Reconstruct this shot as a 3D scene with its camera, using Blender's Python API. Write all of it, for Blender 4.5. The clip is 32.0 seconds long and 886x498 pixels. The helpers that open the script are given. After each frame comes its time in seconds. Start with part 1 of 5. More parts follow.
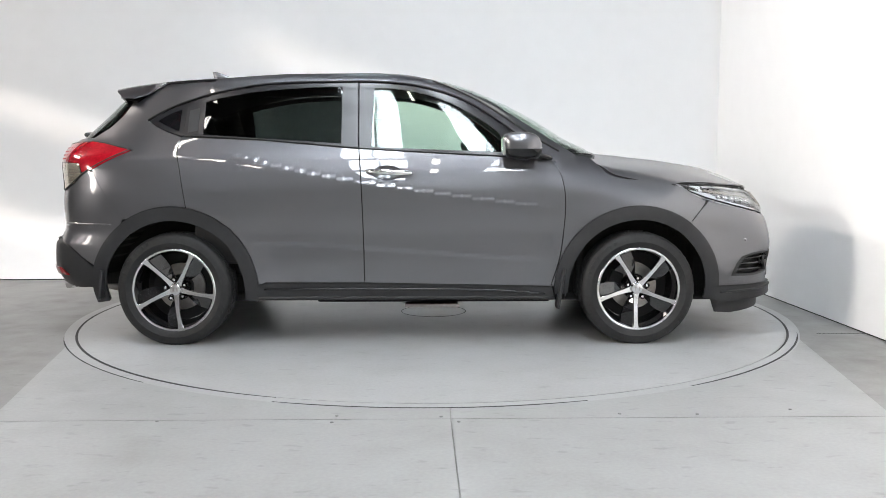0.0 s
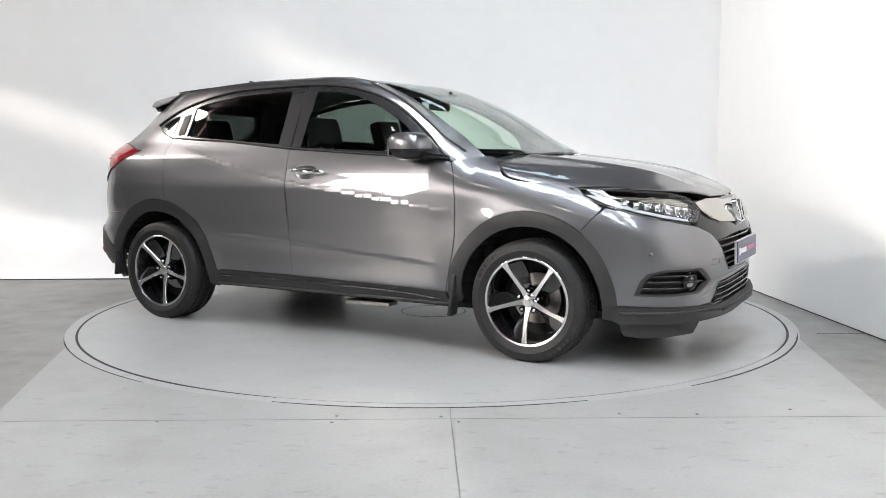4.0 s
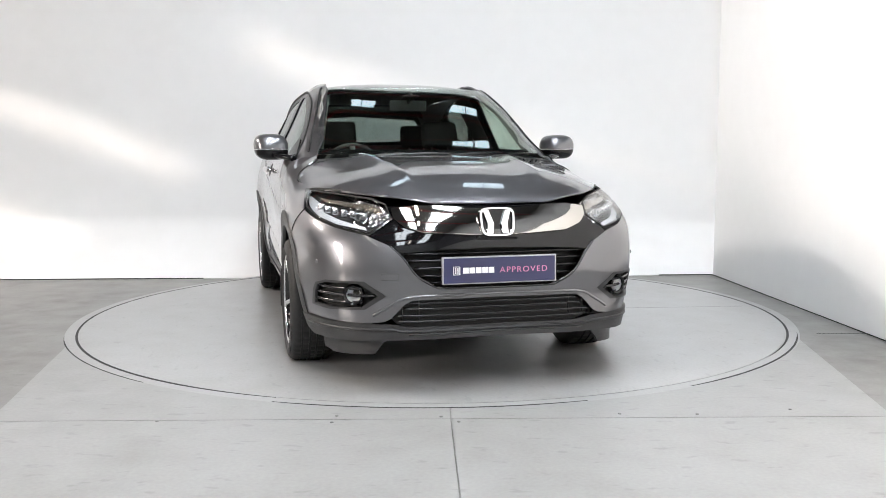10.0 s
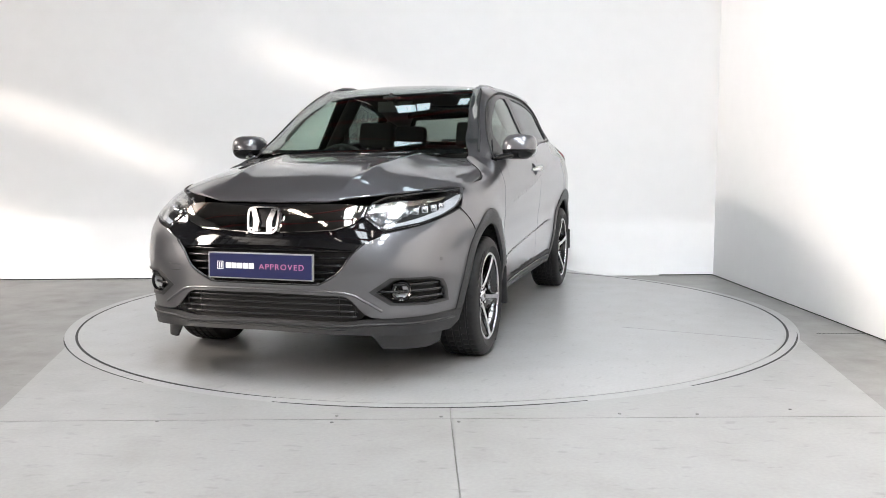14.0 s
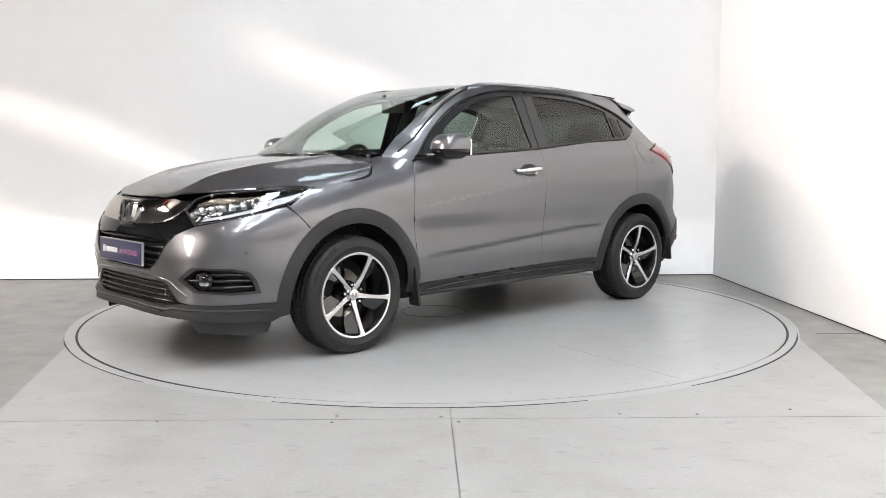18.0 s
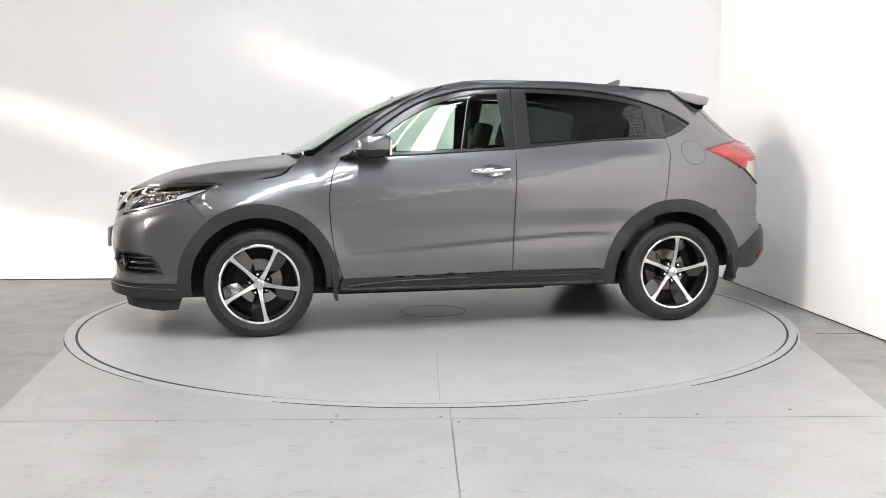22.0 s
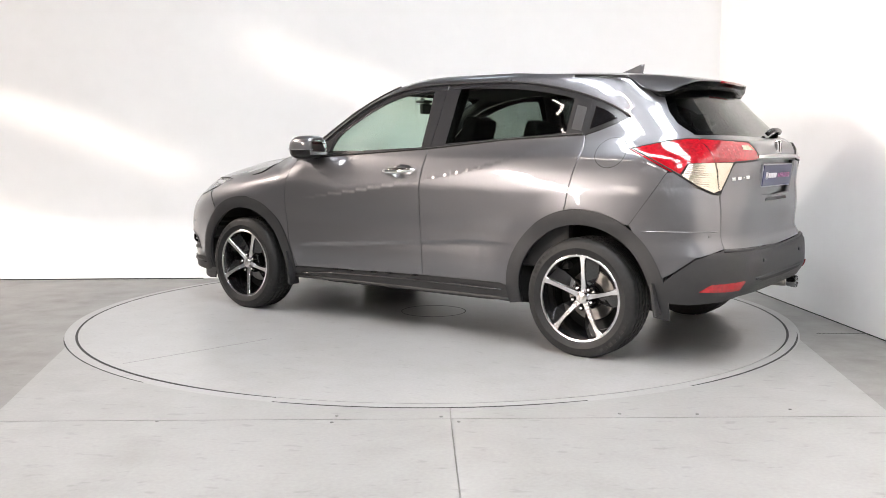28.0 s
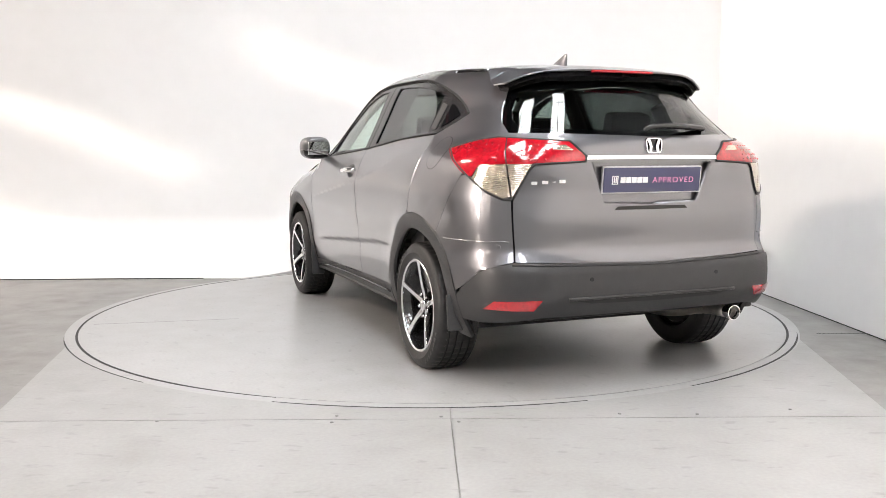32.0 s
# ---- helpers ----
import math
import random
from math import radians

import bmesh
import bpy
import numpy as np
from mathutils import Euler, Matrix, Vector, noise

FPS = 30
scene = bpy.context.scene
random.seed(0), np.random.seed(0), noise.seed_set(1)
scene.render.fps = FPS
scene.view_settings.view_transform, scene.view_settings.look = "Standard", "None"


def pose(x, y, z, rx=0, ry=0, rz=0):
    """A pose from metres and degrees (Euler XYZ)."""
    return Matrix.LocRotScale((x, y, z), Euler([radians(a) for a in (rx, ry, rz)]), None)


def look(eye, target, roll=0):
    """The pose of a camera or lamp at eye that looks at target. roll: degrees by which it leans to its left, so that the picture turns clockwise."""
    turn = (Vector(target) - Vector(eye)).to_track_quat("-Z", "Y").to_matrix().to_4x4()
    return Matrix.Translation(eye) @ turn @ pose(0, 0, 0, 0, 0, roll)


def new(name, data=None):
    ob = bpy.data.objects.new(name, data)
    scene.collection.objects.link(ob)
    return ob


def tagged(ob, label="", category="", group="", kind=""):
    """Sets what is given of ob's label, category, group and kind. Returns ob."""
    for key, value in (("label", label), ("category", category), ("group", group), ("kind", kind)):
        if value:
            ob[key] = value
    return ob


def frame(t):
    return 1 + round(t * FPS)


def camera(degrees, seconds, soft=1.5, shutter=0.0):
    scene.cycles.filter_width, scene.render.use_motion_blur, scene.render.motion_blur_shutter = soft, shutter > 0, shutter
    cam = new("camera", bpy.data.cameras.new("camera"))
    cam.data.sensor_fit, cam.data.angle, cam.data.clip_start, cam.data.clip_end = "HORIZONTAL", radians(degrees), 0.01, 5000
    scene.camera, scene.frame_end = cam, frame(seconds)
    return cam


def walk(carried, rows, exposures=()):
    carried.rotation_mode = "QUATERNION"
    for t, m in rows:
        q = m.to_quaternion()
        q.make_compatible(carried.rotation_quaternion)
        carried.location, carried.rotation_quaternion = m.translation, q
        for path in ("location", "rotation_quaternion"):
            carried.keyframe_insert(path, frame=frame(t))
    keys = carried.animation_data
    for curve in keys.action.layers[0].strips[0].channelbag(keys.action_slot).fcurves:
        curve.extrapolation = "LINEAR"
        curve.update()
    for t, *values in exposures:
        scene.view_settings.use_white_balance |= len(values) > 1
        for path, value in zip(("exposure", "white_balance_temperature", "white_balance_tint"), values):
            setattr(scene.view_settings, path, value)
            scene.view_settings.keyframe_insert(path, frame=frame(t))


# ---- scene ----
# The camera stands still on the left of the hall's axis, a little over a metre above the floor.
cam = camera(53.1, 32.0, soft=0.6)
EYE = (0.0, -6.003, 1.0756)
AIM = (0.01086458, 0.99415792, -0.1073871)
STAND = look(EYE, [e + a for e, a in zip(EYE, AIM)], -0.1)
EXPOSURES = [(0.0, -0.79, 7100, 14), (6.0, -0.74, 7150, 14), (11.0, -0.69, 7250, 15), (19.0, -0.60, 7400, 16), (25.0, -0.55, 7450, 17), (32.0, -0.48, 7650, 18)]
walk(cam, [(0.0, STAND), (32.0, STAND)], EXPOSURES)

# ---------------------------------------------------------------- light
SUN_WAY = Vector((1.0, 0.8, -0.37)).normalized()
world = bpy.data.worlds.new("sky")
scene.world = world
world.use_nodes = True
sky = world.node_tree.nodes.new("ShaderNodeTexSky")
sky.sky_type, sky.sun_disc = "NISHITA", False
sky.sun_elevation = math.asin(-SUN_WAY.z)
sky.sun_rotation = math.atan2(-SUN_WAY.x, -SUN_WAY.y)
world.node_tree.links.new(sky.outputs[0], world.node_tree.nodes["Background"].inputs[0])
world.node_tree.nodes["Background"].inputs[1].default_value = 0.1
sun = new("sun", bpy.data.lights.new("sun", "SUN"))
sun.data.energy, sun.data.angle, sun.data.color = 3.0, radians(2.0), (1.0, 0.94, 0.86)
sun.matrix_world = look((-9, -6, 6), Vector((-9, -6, 6)) + SUN_WAY)


def window_light(name, place, aim, width, height, watts, colour, spread=180):
    """An area lamp just inside one of the left wall's windows, in place of daylight."""
    ob = new(name, bpy.data.lights.new(name, "AREA"))
    ob.data.shape, ob.data.size, ob.data.size_y = "RECTANGLE", width, height
    ob.data.energy, ob.data.color, ob.data.spread = watts, colour, radians(spread)
    ob.matrix_world = look(place, aim)


window_light("window_light_near", (-8.97, 1.1, 5.82), (2.5, 0.0, 1.0), 2.4, 0.85, 1180, (1.0, 0.98, 0.95))
# two added fill lamps, their spread narrowed to brighten the side wall
window_light("side_wall_fill_middle", (-8.97, -5.4, 2.8), (2.5, -3.6, 1.2), 2.2, 3.2, 440, (1.0, 0.985, 0.965), 60)
window_light("side_wall_fill_far", (-8.97, -9.2, 3.5), (2.5, -6.5, 1.3), 3.6, 3.0, 85, (1.0, 0.985, 0.965), 70)


# ---------------------------------------------------------------- materials
def shader(name):
    m = bpy.data.materials.new(name)
    m.use_nodes = True
    return m, m.node_tree.nodes, m.node_tree.links, m.node_tree.nodes["Principled BSDF"]


def plain(name, colour, rough=0.5, metal=0.0, coat=0.0, grain=0.0, size=40.0, bump=0.0, spec=0.5, wear=0.0):
    """A surface with fine and coarse variation of tone and gloss."""
    m, n, l, b = shader(name)
    b.inputs["Base Color"].default_value = (*colour, 1)
    b.inputs["Roughness"].default_value = rough
    b.inputs["Metallic"].default_value = metal
    b.inputs["Coat Weight"].default_value = coat
    b.inputs["Coat Roughness"].default_value = 0.03
    b.inputs["Specular IOR Level"].default_value = spec
    if grain or bump or wear:
        tc = n.new("ShaderNodeTexCoord")
        a, c = n.new("ShaderNodeTexNoise"), n.new("ShaderNodeTexNoise")
        a.inputs["Scale"].default_value, a.inputs["Detail"].default_value = size, 6
        c.inputs["Scale"].default_value, c.inputs["Detail"].default_value = size / 14, 4
        for q in (a, c):
            l.new(tc.outputs["Object"], q.inputs["Vector"])
        add = n.new("ShaderNodeMath")
        add.operation = "ADD"
        l.new(a.outputs[0], add.inputs[0]), l.new(c.outputs[0], add.inputs[1])
        ramp = n.new("ShaderNodeMapRange")
        ramp.inputs[1].default_value, ramp.inputs[2].default_value = 0.6, 1.4
        ramp.inputs[3].default_value, ramp.inputs[4].default_value = 1 - grain, 1 + grain
        l.new(add.outputs[0], ramp.inputs[0])
        mix = n.new("ShaderNodeMix")
        mix.data_type, mix.blend_type = "RGBA", "MULTIPLY"
        mix.inputs[0].default_value = 1
        mix.inputs[6].default_value = (*colour, 1)
        l.new(ramp.outputs[0], mix.inputs[7])
        l.new(mix.outputs[2], b.inputs["Base Color"])
        if wear:
            r2 = n.new("ShaderNodeMapRange")
            r2.inputs[1].default_value, r2.inputs[2].default_value = 0.35, 0.7
            r2.inputs[3].default_value, r2.inputs[4].default_value = max(0.02, rough - wear), rough + wear
            l.new(c.outputs[0], r2.inputs[0]), l.new(r2.outputs[0], b.inputs["Roughness"])
        if bump:
            bp = n.new("ShaderNodeBump")
            bp.inputs["Strength"].default_value, bp.inputs["Distance"].default_value = bump, 0.01
            l.new(a.outputs[0], bp.inputs["Height"]), l.new(bp.outputs[0], b.inputs["Normal"])
    return m


def glow(name, colour, strength):
    m, n, l, b = shader(name)
    b.inputs["Base Color"].default_value = (0.8, 0.8, 0.8, 1)
    b.inputs["Emission Color"].default_value = (*colour, 1)
    b.inputs["Emission Strength"].default_value = strength
    return m


def glass(name, tint, gloss=1.0):
    """Thin glazing: lets tinted light through and mirrors more towards the edge."""
    m, n, l, b = shader(name)
    n.remove(b)
    tr, gl, mix, lw = (n.new("ShaderNodeBsdfTransparent"), n.new("ShaderNodeBsdfGlossy"), n.new("ShaderNodeMixShader"), n.new("ShaderNodeLayerWeight"))
    tr.inputs[0].default_value = (*tint, 1)
    gl.inputs[0].default_value = (1, 1, 1, 1)
    gl.inputs["Roughness"].default_value = 0.0
    lw.inputs[0].default_value = 0.5
    p, ma = n.new("ShaderNodeMath"), n.new("ShaderNodeMath")
    p.operation, ma.operation = "POWER", "MULTIPLY_ADD"
    p.inputs[1].default_value = 4.5
    ma.inputs[1].default_value, ma.inputs[2].default_value = 0.75, 0.035 * gloss
    l.new(lw.outputs["Facing"], p.inputs[0]), l.new(p.outputs[0], ma.inputs[0]), l.new(ma.outputs[0], mix.inputs[0])
    l.new(tr.outputs[0], mix.inputs[1]), l.new(gl.outputs[0], mix.inputs[2])
    l.new(mix.outputs[0], n["Material Output"].inputs[0])
    return m


def ribbed_lens(name, colour, pitch, metal):
    """Fluted lamp plastic over a bright reflector."""
    m = plain(name, colour, 0.14, metal, coat=1.0)
    n, l = m.node_tree.nodes, m.node_tree.links
    tc, w, bp = n.new("ShaderNodeTexCoord"), n.new("ShaderNodeTexWave"), n.new("ShaderNodeBump")
    w.bands_direction = "Z"
    w.inputs["Scale"].default_value = 0.314 / pitch
    bp.inputs["Distance"].default_value, bp.inputs["Strength"].default_value = 0.004, 0.35
    l.new(tc.outputs["Object"], w.inputs["Vector"]), l.new(w.outputs["Fac"], bp.inputs["Height"])
    l.new(bp.outputs[0], n["Principled BSDF"].inputs["Normal"])
    return m


def faceted(name, colour, scale):
    """Bright reflector broken into small facets."""
    m = plain(name, colour, 0.09, 1.0)
    n, l = m.node_tree.nodes, m.node_tree.links
    tc, v, bp = n.new("ShaderNodeTexCoord"), n.new("ShaderNodeTexVoronoi"), n.new("ShaderNodeBump")
    v.inputs["Scale"].default_value = scale
    bp.inputs["Distance"].default_value, bp.inputs["Strength"].default_value = 0.02, 0.8
    l.new(tc.outputs["Object"], v.inputs["Vector"]), l.new(v.outputs["Distance"], bp.inputs["Height"])
    l.new(bp.outputs[0], n["Principled BSDF"].inputs["Normal"])
    return m


def metallic_paint(name, colour):
    """Clear-coated metallic lacquer with fine flakes."""
    m, n, l, b = shader(name)
    tc = n.new("ShaderNodeTexCoord")
    v = n.new("ShaderNodeTexVoronoi")
    v.inputs["Scale"].default_value = 1800
    l.new(tc.outputs["Object"], v.inputs["Vector"])
    mr = n.new("ShaderNodeMapRange")
    mr.inputs[3].default_value, mr.inputs[4].default_value = 0.8, 1.25
    l.new(v.outputs["Color"], mr.inputs[0])
    mix = n.new("ShaderNodeMix")
    mix.data_type, mix.blend_type = "RGBA", "MULTIPLY"
    mix.inputs[0].default_value = 1
    mix.inputs[6].default_value = (*colour, 1)
    l.new(mr.outputs[0], mix.inputs[7]), l.new(mix.outputs[2], b.inputs["Base Color"])
    b.inputs["Metallic"].default_value = 0.82
    b.inputs["Roughness"].default_value = 0.36
    b.inputs["Coat Weight"].default_value = 1.0
    b.inputs["Coat Roughness"].default_value = 0.0
    b.inputs["Coat IOR"].default_value = 1.7
    return m


def concrete(name, colour, dark, rough, spread=1.0, mark=0.84):
    """Painted or bare floor with scuffs, patches and specks."""
    m, n, l, b = shader(name)
    tc = n.new("ShaderNodeTexCoord")
    big, mid, fine = (n.new("ShaderNodeTexNoise") for _ in range(3))
    for q, s, d in ((big, 0.9, 3), (mid, 5.0, 8), (fine, 60.0, 6)):
        q.inputs["Scale"].default_value, q.inputs["Detail"].default_value = s, d
        l.new(tc.outputs["Object"], q.inputs["Vector"])
    big.inputs["Distortion"].default_value = 1.2
    r1, r2, r3 = (n.new("ShaderNodeMapRange") for _ in range(3))
    r1.inputs[1].default_value, r1.inputs[2].default_value = 0.3, 0.8
    r2.inputs[1].default_value, r2.inputs[2].default_value = 0.3, 0.8
    r3.inputs[1].default_value, r3.inputs[2].default_value = 0.3, 0.7
    r3.inputs[3].default_value, r3.inputs[4].default_value = 0.94, 1.05
    l.new(big.outputs[0], r1.inputs[0]), l.new(mid.outputs[0], r2.inputs[0]), l.new(fine.outputs[0], r3.inputs[0])
    mul = n.new("ShaderNodeMath")
    mul.operation = "MULTIPLY"
    l.new(r1.outputs[0], mul.inputs[0]), l.new(r2.outputs[0], mul.inputs[1])
    sc = n.new("ShaderNodeMath")
    sc.operation = "MULTIPLY"
    sc.inputs[1].default_value = spread
    l.new(mul.outputs[0], sc.inputs[0])
    mx = n.new("ShaderNodeMix")
    mx.data_type = "RGBA"
    mx.inputs[6].default_value, mx.inputs[7].default_value = (*colour, 1), (*dark, 1)
    l.new(sc.outputs[0], mx.inputs[0])
    m2 = n.new("ShaderNodeMix")
    m2.data_type, m2.blend_type = "RGBA", "MULTIPLY"
    m2.inputs[0].default_value = 1
    l.new(mx.outputs[2], m2.inputs[6]), l.new(r3.outputs[0], m2.inputs[7])
    spots, cut = n.new("ShaderNodeTexNoise"), n.new("ShaderNodeMapRange")
    spots.inputs["Scale"].default_value, spots.inputs["Detail"].default_value = 9.0, 2.5
    mp = n.new("ShaderNodeMapping")
    mp.inputs["Scale"].default_value = (1.0, 2.2, 1.0)
    l.new(tc.outputs["Object"], mp.inputs[0]), l.new(mp.outputs[0], spots.inputs["Vector"])
    cut.inputs[1].default_value, cut.inputs[2].default_value = 0.62, 0.71
    cut.inputs[3].default_value, cut.inputs[4].default_value = 1.0, mark
    l.new(spots.outputs[0], cut.inputs[0])
    m3 = n.new("ShaderNodeMix")
    m3.data_type, m3.blend_type = "RGBA", "MULTIPLY"
    m3.inputs[0].default_value = 1
    l.new(m2.outputs[2], m3.inputs[6]), l.new(cut.outputs[0], m3.inputs[7])
    l.new(m3.outputs[2], b.inputs["Base Color"])
    rr = n.new("ShaderNodeMapRange")
    rr.inputs[1].default_value, rr.inputs[2].default_value = 0.3, 0.7
    rr.inputs[3].default_value, rr.inputs[4].default_value = rough - 0.01, rough + 0.02
    l.new(mid.outputs[0], rr.inputs[0]), l.new(rr.outputs[0], b.inputs["Roughness"])
    bp = n.new("ShaderNodeBump")
    bp.inputs["Strength"].default_value, bp.inputs["Distance"].default_value = 0.001, 0.01
    l.new(fine.outputs[0], bp.inputs["Height"]), l.new(bp.outputs[0], b.inputs["Normal"])
    return m


PAINT = metallic_paint("grey_metallic_paint", (0.137, 0.137, 0.147))
CLAD = plain("black_textured_plastic", (0.026, 0.0263, 0.028), 0.44, grain=0.15, size=300, bump=0.12, spec=0.4)
GLOSSBLACK = plain("gloss_black_plastic", (0.006, 0.006, 0.007), 0.05, spec=0.4)
PILLAR = plain("satin_black_trim", (0.02, 0.02, 0.022), 0.22)
RUBBER = plain("tyre_rubber", (0.019, 0.019, 0.0195), 0.55, grain=0.25, size=60, bump=0.1, spec=0.3)
SEAL = plain("black_seal", (0.008, 0.008, 0.008), 0.6)
DARK = plain("underbody_black", (0.012, 0.012, 0.012), 0.8, grain=0.3, size=20)
CHROME = plain("chrome", (0.86, 0.86, 0.87), 0.06, 1.0)
DARKCHROME = plain("smoked_chrome", (0.50, 0.48, 0.45), 0.06, 1.0)
ALLOY = plain("machined_alloy", (0.72, 0.72, 0.73), 0.22, 1.0, coat=0.5)
RIMBLACK = plain("gloss_black_wheel_paint", (0.010, 0.010, 0.011), 0.12, coat=0.8)
STEEL = plain("brake_steel", (0.35, 0.33, 0.31), 0.38, 1.0, grain=0.25, size=50)
CLEAR = glass("side_window_glass", (0.86, 0.94, 0.895))
SCREEN = glass("windscreen_glass", (0.89, 0.945, 0.915))
PRIVACY = glass("tinted_privacy_glass", (0.42, 0.45, 0.44))
REARGLASS = glass("tinted_rear_glass", (0.50, 0.54, 0.53))
LENS = glass("clear_lamp_lens", (0.94, 0.95, 0.96))
REDLENS = plain("red_lamp_plastic", (0.38, 0.007, 0.015), 0.10, coat=1.0, grain=0.5, size=70)
AMBERLENS = ribbed_lens("clear_lamp_plastic", (0.62, 0.54, 0.44), 0.009, 0.8)
REFLECTOR = plain("lamp_reflector", (0.90, 0.91, 0.93), 0.10, 1.0)
LAMPBACK = faceted("faceted_lamp_bowl", (0.74, 0.75, 0.77), 45)
MIRROR = plain("mirror_glass", (0.9, 0.9, 0.9), 0.0, 1.0)
SEATCLOTH = plain("black_seat_cloth", (0.018, 0.018, 0.02), 0.85, grain=0.3, size=200, bump=0.2)
CABIN = plain("black_cabin_plastic", (0.02, 0.02, 0.021), 0.55, grain=0.15, size=150)
HEADLINER = plain("grey_headliner", (0.20, 0.20, 0.195), 0.9, grain=0.1, size=200)
PLATEBLUE = plain("dark_blue_plate", (0.012, 0.016, 0.075), 0.3, coat=0.5)
PLATEWHITE = plain("white_print", (0.8, 0.8, 0.82), 0.4)
PLATEPINK = plain("pink_print", (0.60, 0.20, 0.38), 0.4)
PLATEFRAME = plain("grey_plate_frame", (0.45, 0.45, 0.47), 0.3, 0.5)
LINER = plain("wheel_arch_liner", (0.012, 0.012, 0.012), 0.9, grain=0.4, size=40)
UPPERWALL = plain("dark_upper_wall_sheet", (0.07, 0.072, 0.078), 0.5, grain=0.12, size=3)
WALLPAINT = plain("white_wall_paint", (0.82, 0.82, 0.82), 0.62, grain=0.02, size=7, bump=0.02, wear=0.1)
FLOORPAINT = concrete("light_grey_floor_paint", (0.288, 0.289, 0.286), (0.225, 0.222, 0.212), 0.36, 1.1, 0.82)
DISCPAINT = concrete("grey_turntable_paint", (0.335, 0.34, 0.342), (0.265, 0.258, 0.245), 0.30, 0.9, 0.86)
BARE = concrete("bare_concrete", (0.205, 0.202, 0.193), (0.105, 0.098, 0.088), 0.36, 1.4, 0.80)
GROOVE = plain("dark_gap", (0.03, 0.03, 0.03), 0.8)
RINGPAINT = concrete("light_grey_ring_paint", (0.335, 0.34, 0.342), (0.29, 0.29, 0.28), 0.36, 0.9)
FROSTED = plain("frosted_window_pane", (0.7, 0.72, 0.74), 0.4)
ROOFSHEET = plain("grey_roof_sheet", (0.06, 0.062, 0.066), 0.6, grain=0.15, size=3)


def ribbed(name, colour, pitch):
    """Profiled metal sheeting with upright ribs."""
    m = plain(name, colour, 0.45, grain=0.12, size=2)
    n, l = m.node_tree.nodes, m.node_tree.links
    tc, w, bp = n.new("ShaderNodeTexCoord"), n.new("ShaderNodeTexWave"), n.new("ShaderNodeBump")
    mp = n.new("ShaderNodeMapping")
    mp.inputs["Rotation"].default_value = (0, 0, radians(45))
    w.inputs["Scale"].default_value = 0.314 / pitch
    bp.inputs["Distance"].default_value = 0.012
    l.new(tc.outputs["Object"], mp.inputs[0]), l.new(mp.outputs[0], w.inputs["Vector"])
    l.new(w.outputs["Fac"], bp.inputs["Height"]), l.new(bp.outputs[0], n["Principled BSDF"].inputs["Normal"])
    return m


REDSTEEL = plain("red_painted_steel", (0.16, 0.012, 0.016), 0.45)
LIGHTGUIDE = plain("white_light_guide", (0.60, 0.61, 0.63), 0.25, coat=1.0)
HALLSHEET = ribbed("grey_profiled_sheet", (0.12, 0.123, 0.127), 0.5)
PALESHEET = ribbed("pale_profiled_sheet", (0.40, 0.40, 0.39), 0.5)
TRUSS = plain("painted_steel", (0.12, 0.12, 0.13), 0.5)
ROOFLIGHT = glow("rooflight_daylight", (0.73, 0.87, 1.0), 38.0)
DIMROOFLIGHT = glow("dim_rooflight", (0.60, 0.82, 1.0), 7.0)
LAMPGLOW = glow("lamp_diffuser", (1.0, 0.98, 0.95), 40.0)
JOINT = plain("faint_floor_joint", (0.25, 0.25, 0.25), 0.6)
BOLT = plain("floor_bolt", (0.2, 0.2, 0.2), 0.4, 0.7)


# ---------------------------------------------------------------- building helpers
def link_mesh(name, verts, faces, material, parent=None, label="", smooth=False):
    me = bpy.data.meshes.new(name)
    me.from_pydata([tuple(v) for v in verts], [], [tuple(f) for f in faces])
    me.materials.append(material)
    if smooth:
        me.polygons.foreach_set("use_smooth", [True] * len(me.polygons))
    me.update()
    ob = new(name, me)
    ob.parent = parent
    if label:
        ob["label"] = label
    return ob


def part(name, bm, material, parent=None, label="", smooth=False):
    me = bpy.data.meshes.new(name)
    bm.to_mesh(me)
    bm.free()
    me.materials.append(material)
    if smooth:
        me.polygons.foreach_set("use_smooth", [True] * len(me.polygons))
        me.set_sharp_from_angle(angle=radians(35))
    ob = new(name, me)
    ob.parent = parent
    if label:
        ob["label"] = label
    return ob


def slab(bm, lo, hi, m=None, bevel=0.0):
    """A box from corner lo to corner hi, with softened edges."""
    r = bmesh.ops.create_cube(bm, size=1)
    size = [b - a for a, b in zip(lo, hi)]
    mid = [(a + b) / 2 for a, b in zip(lo, hi)]
    bmesh.ops.scale(bm, vec=size, verts=r["verts"])
    bmesh.ops.translate(bm, vec=mid, verts=r["verts"])
    vs = r["verts"]
    if bevel:
        es = list({e for v in vs for e in v.link_edges})
        q = bmesh.ops.bevel(bm, geom=es, offset=bevel, segments=2, profile=0.6, affect="EDGES")
        vs = list({v for f in q["faces"] for v in f.verts} | {v for v in vs if v.is_valid})
    if m is not None:
        bmesh.ops.transform(bm, matrix=m, verts=vs)
    return vs


def box_part(name, lo, hi, material, parent=None, label="", bevel=0.004, m=None):
    bm = bmesh.new()
    slab(bm, lo, hi, m, bevel)
    return part(name, bm, material, parent, label, smooth=bevel > 0)


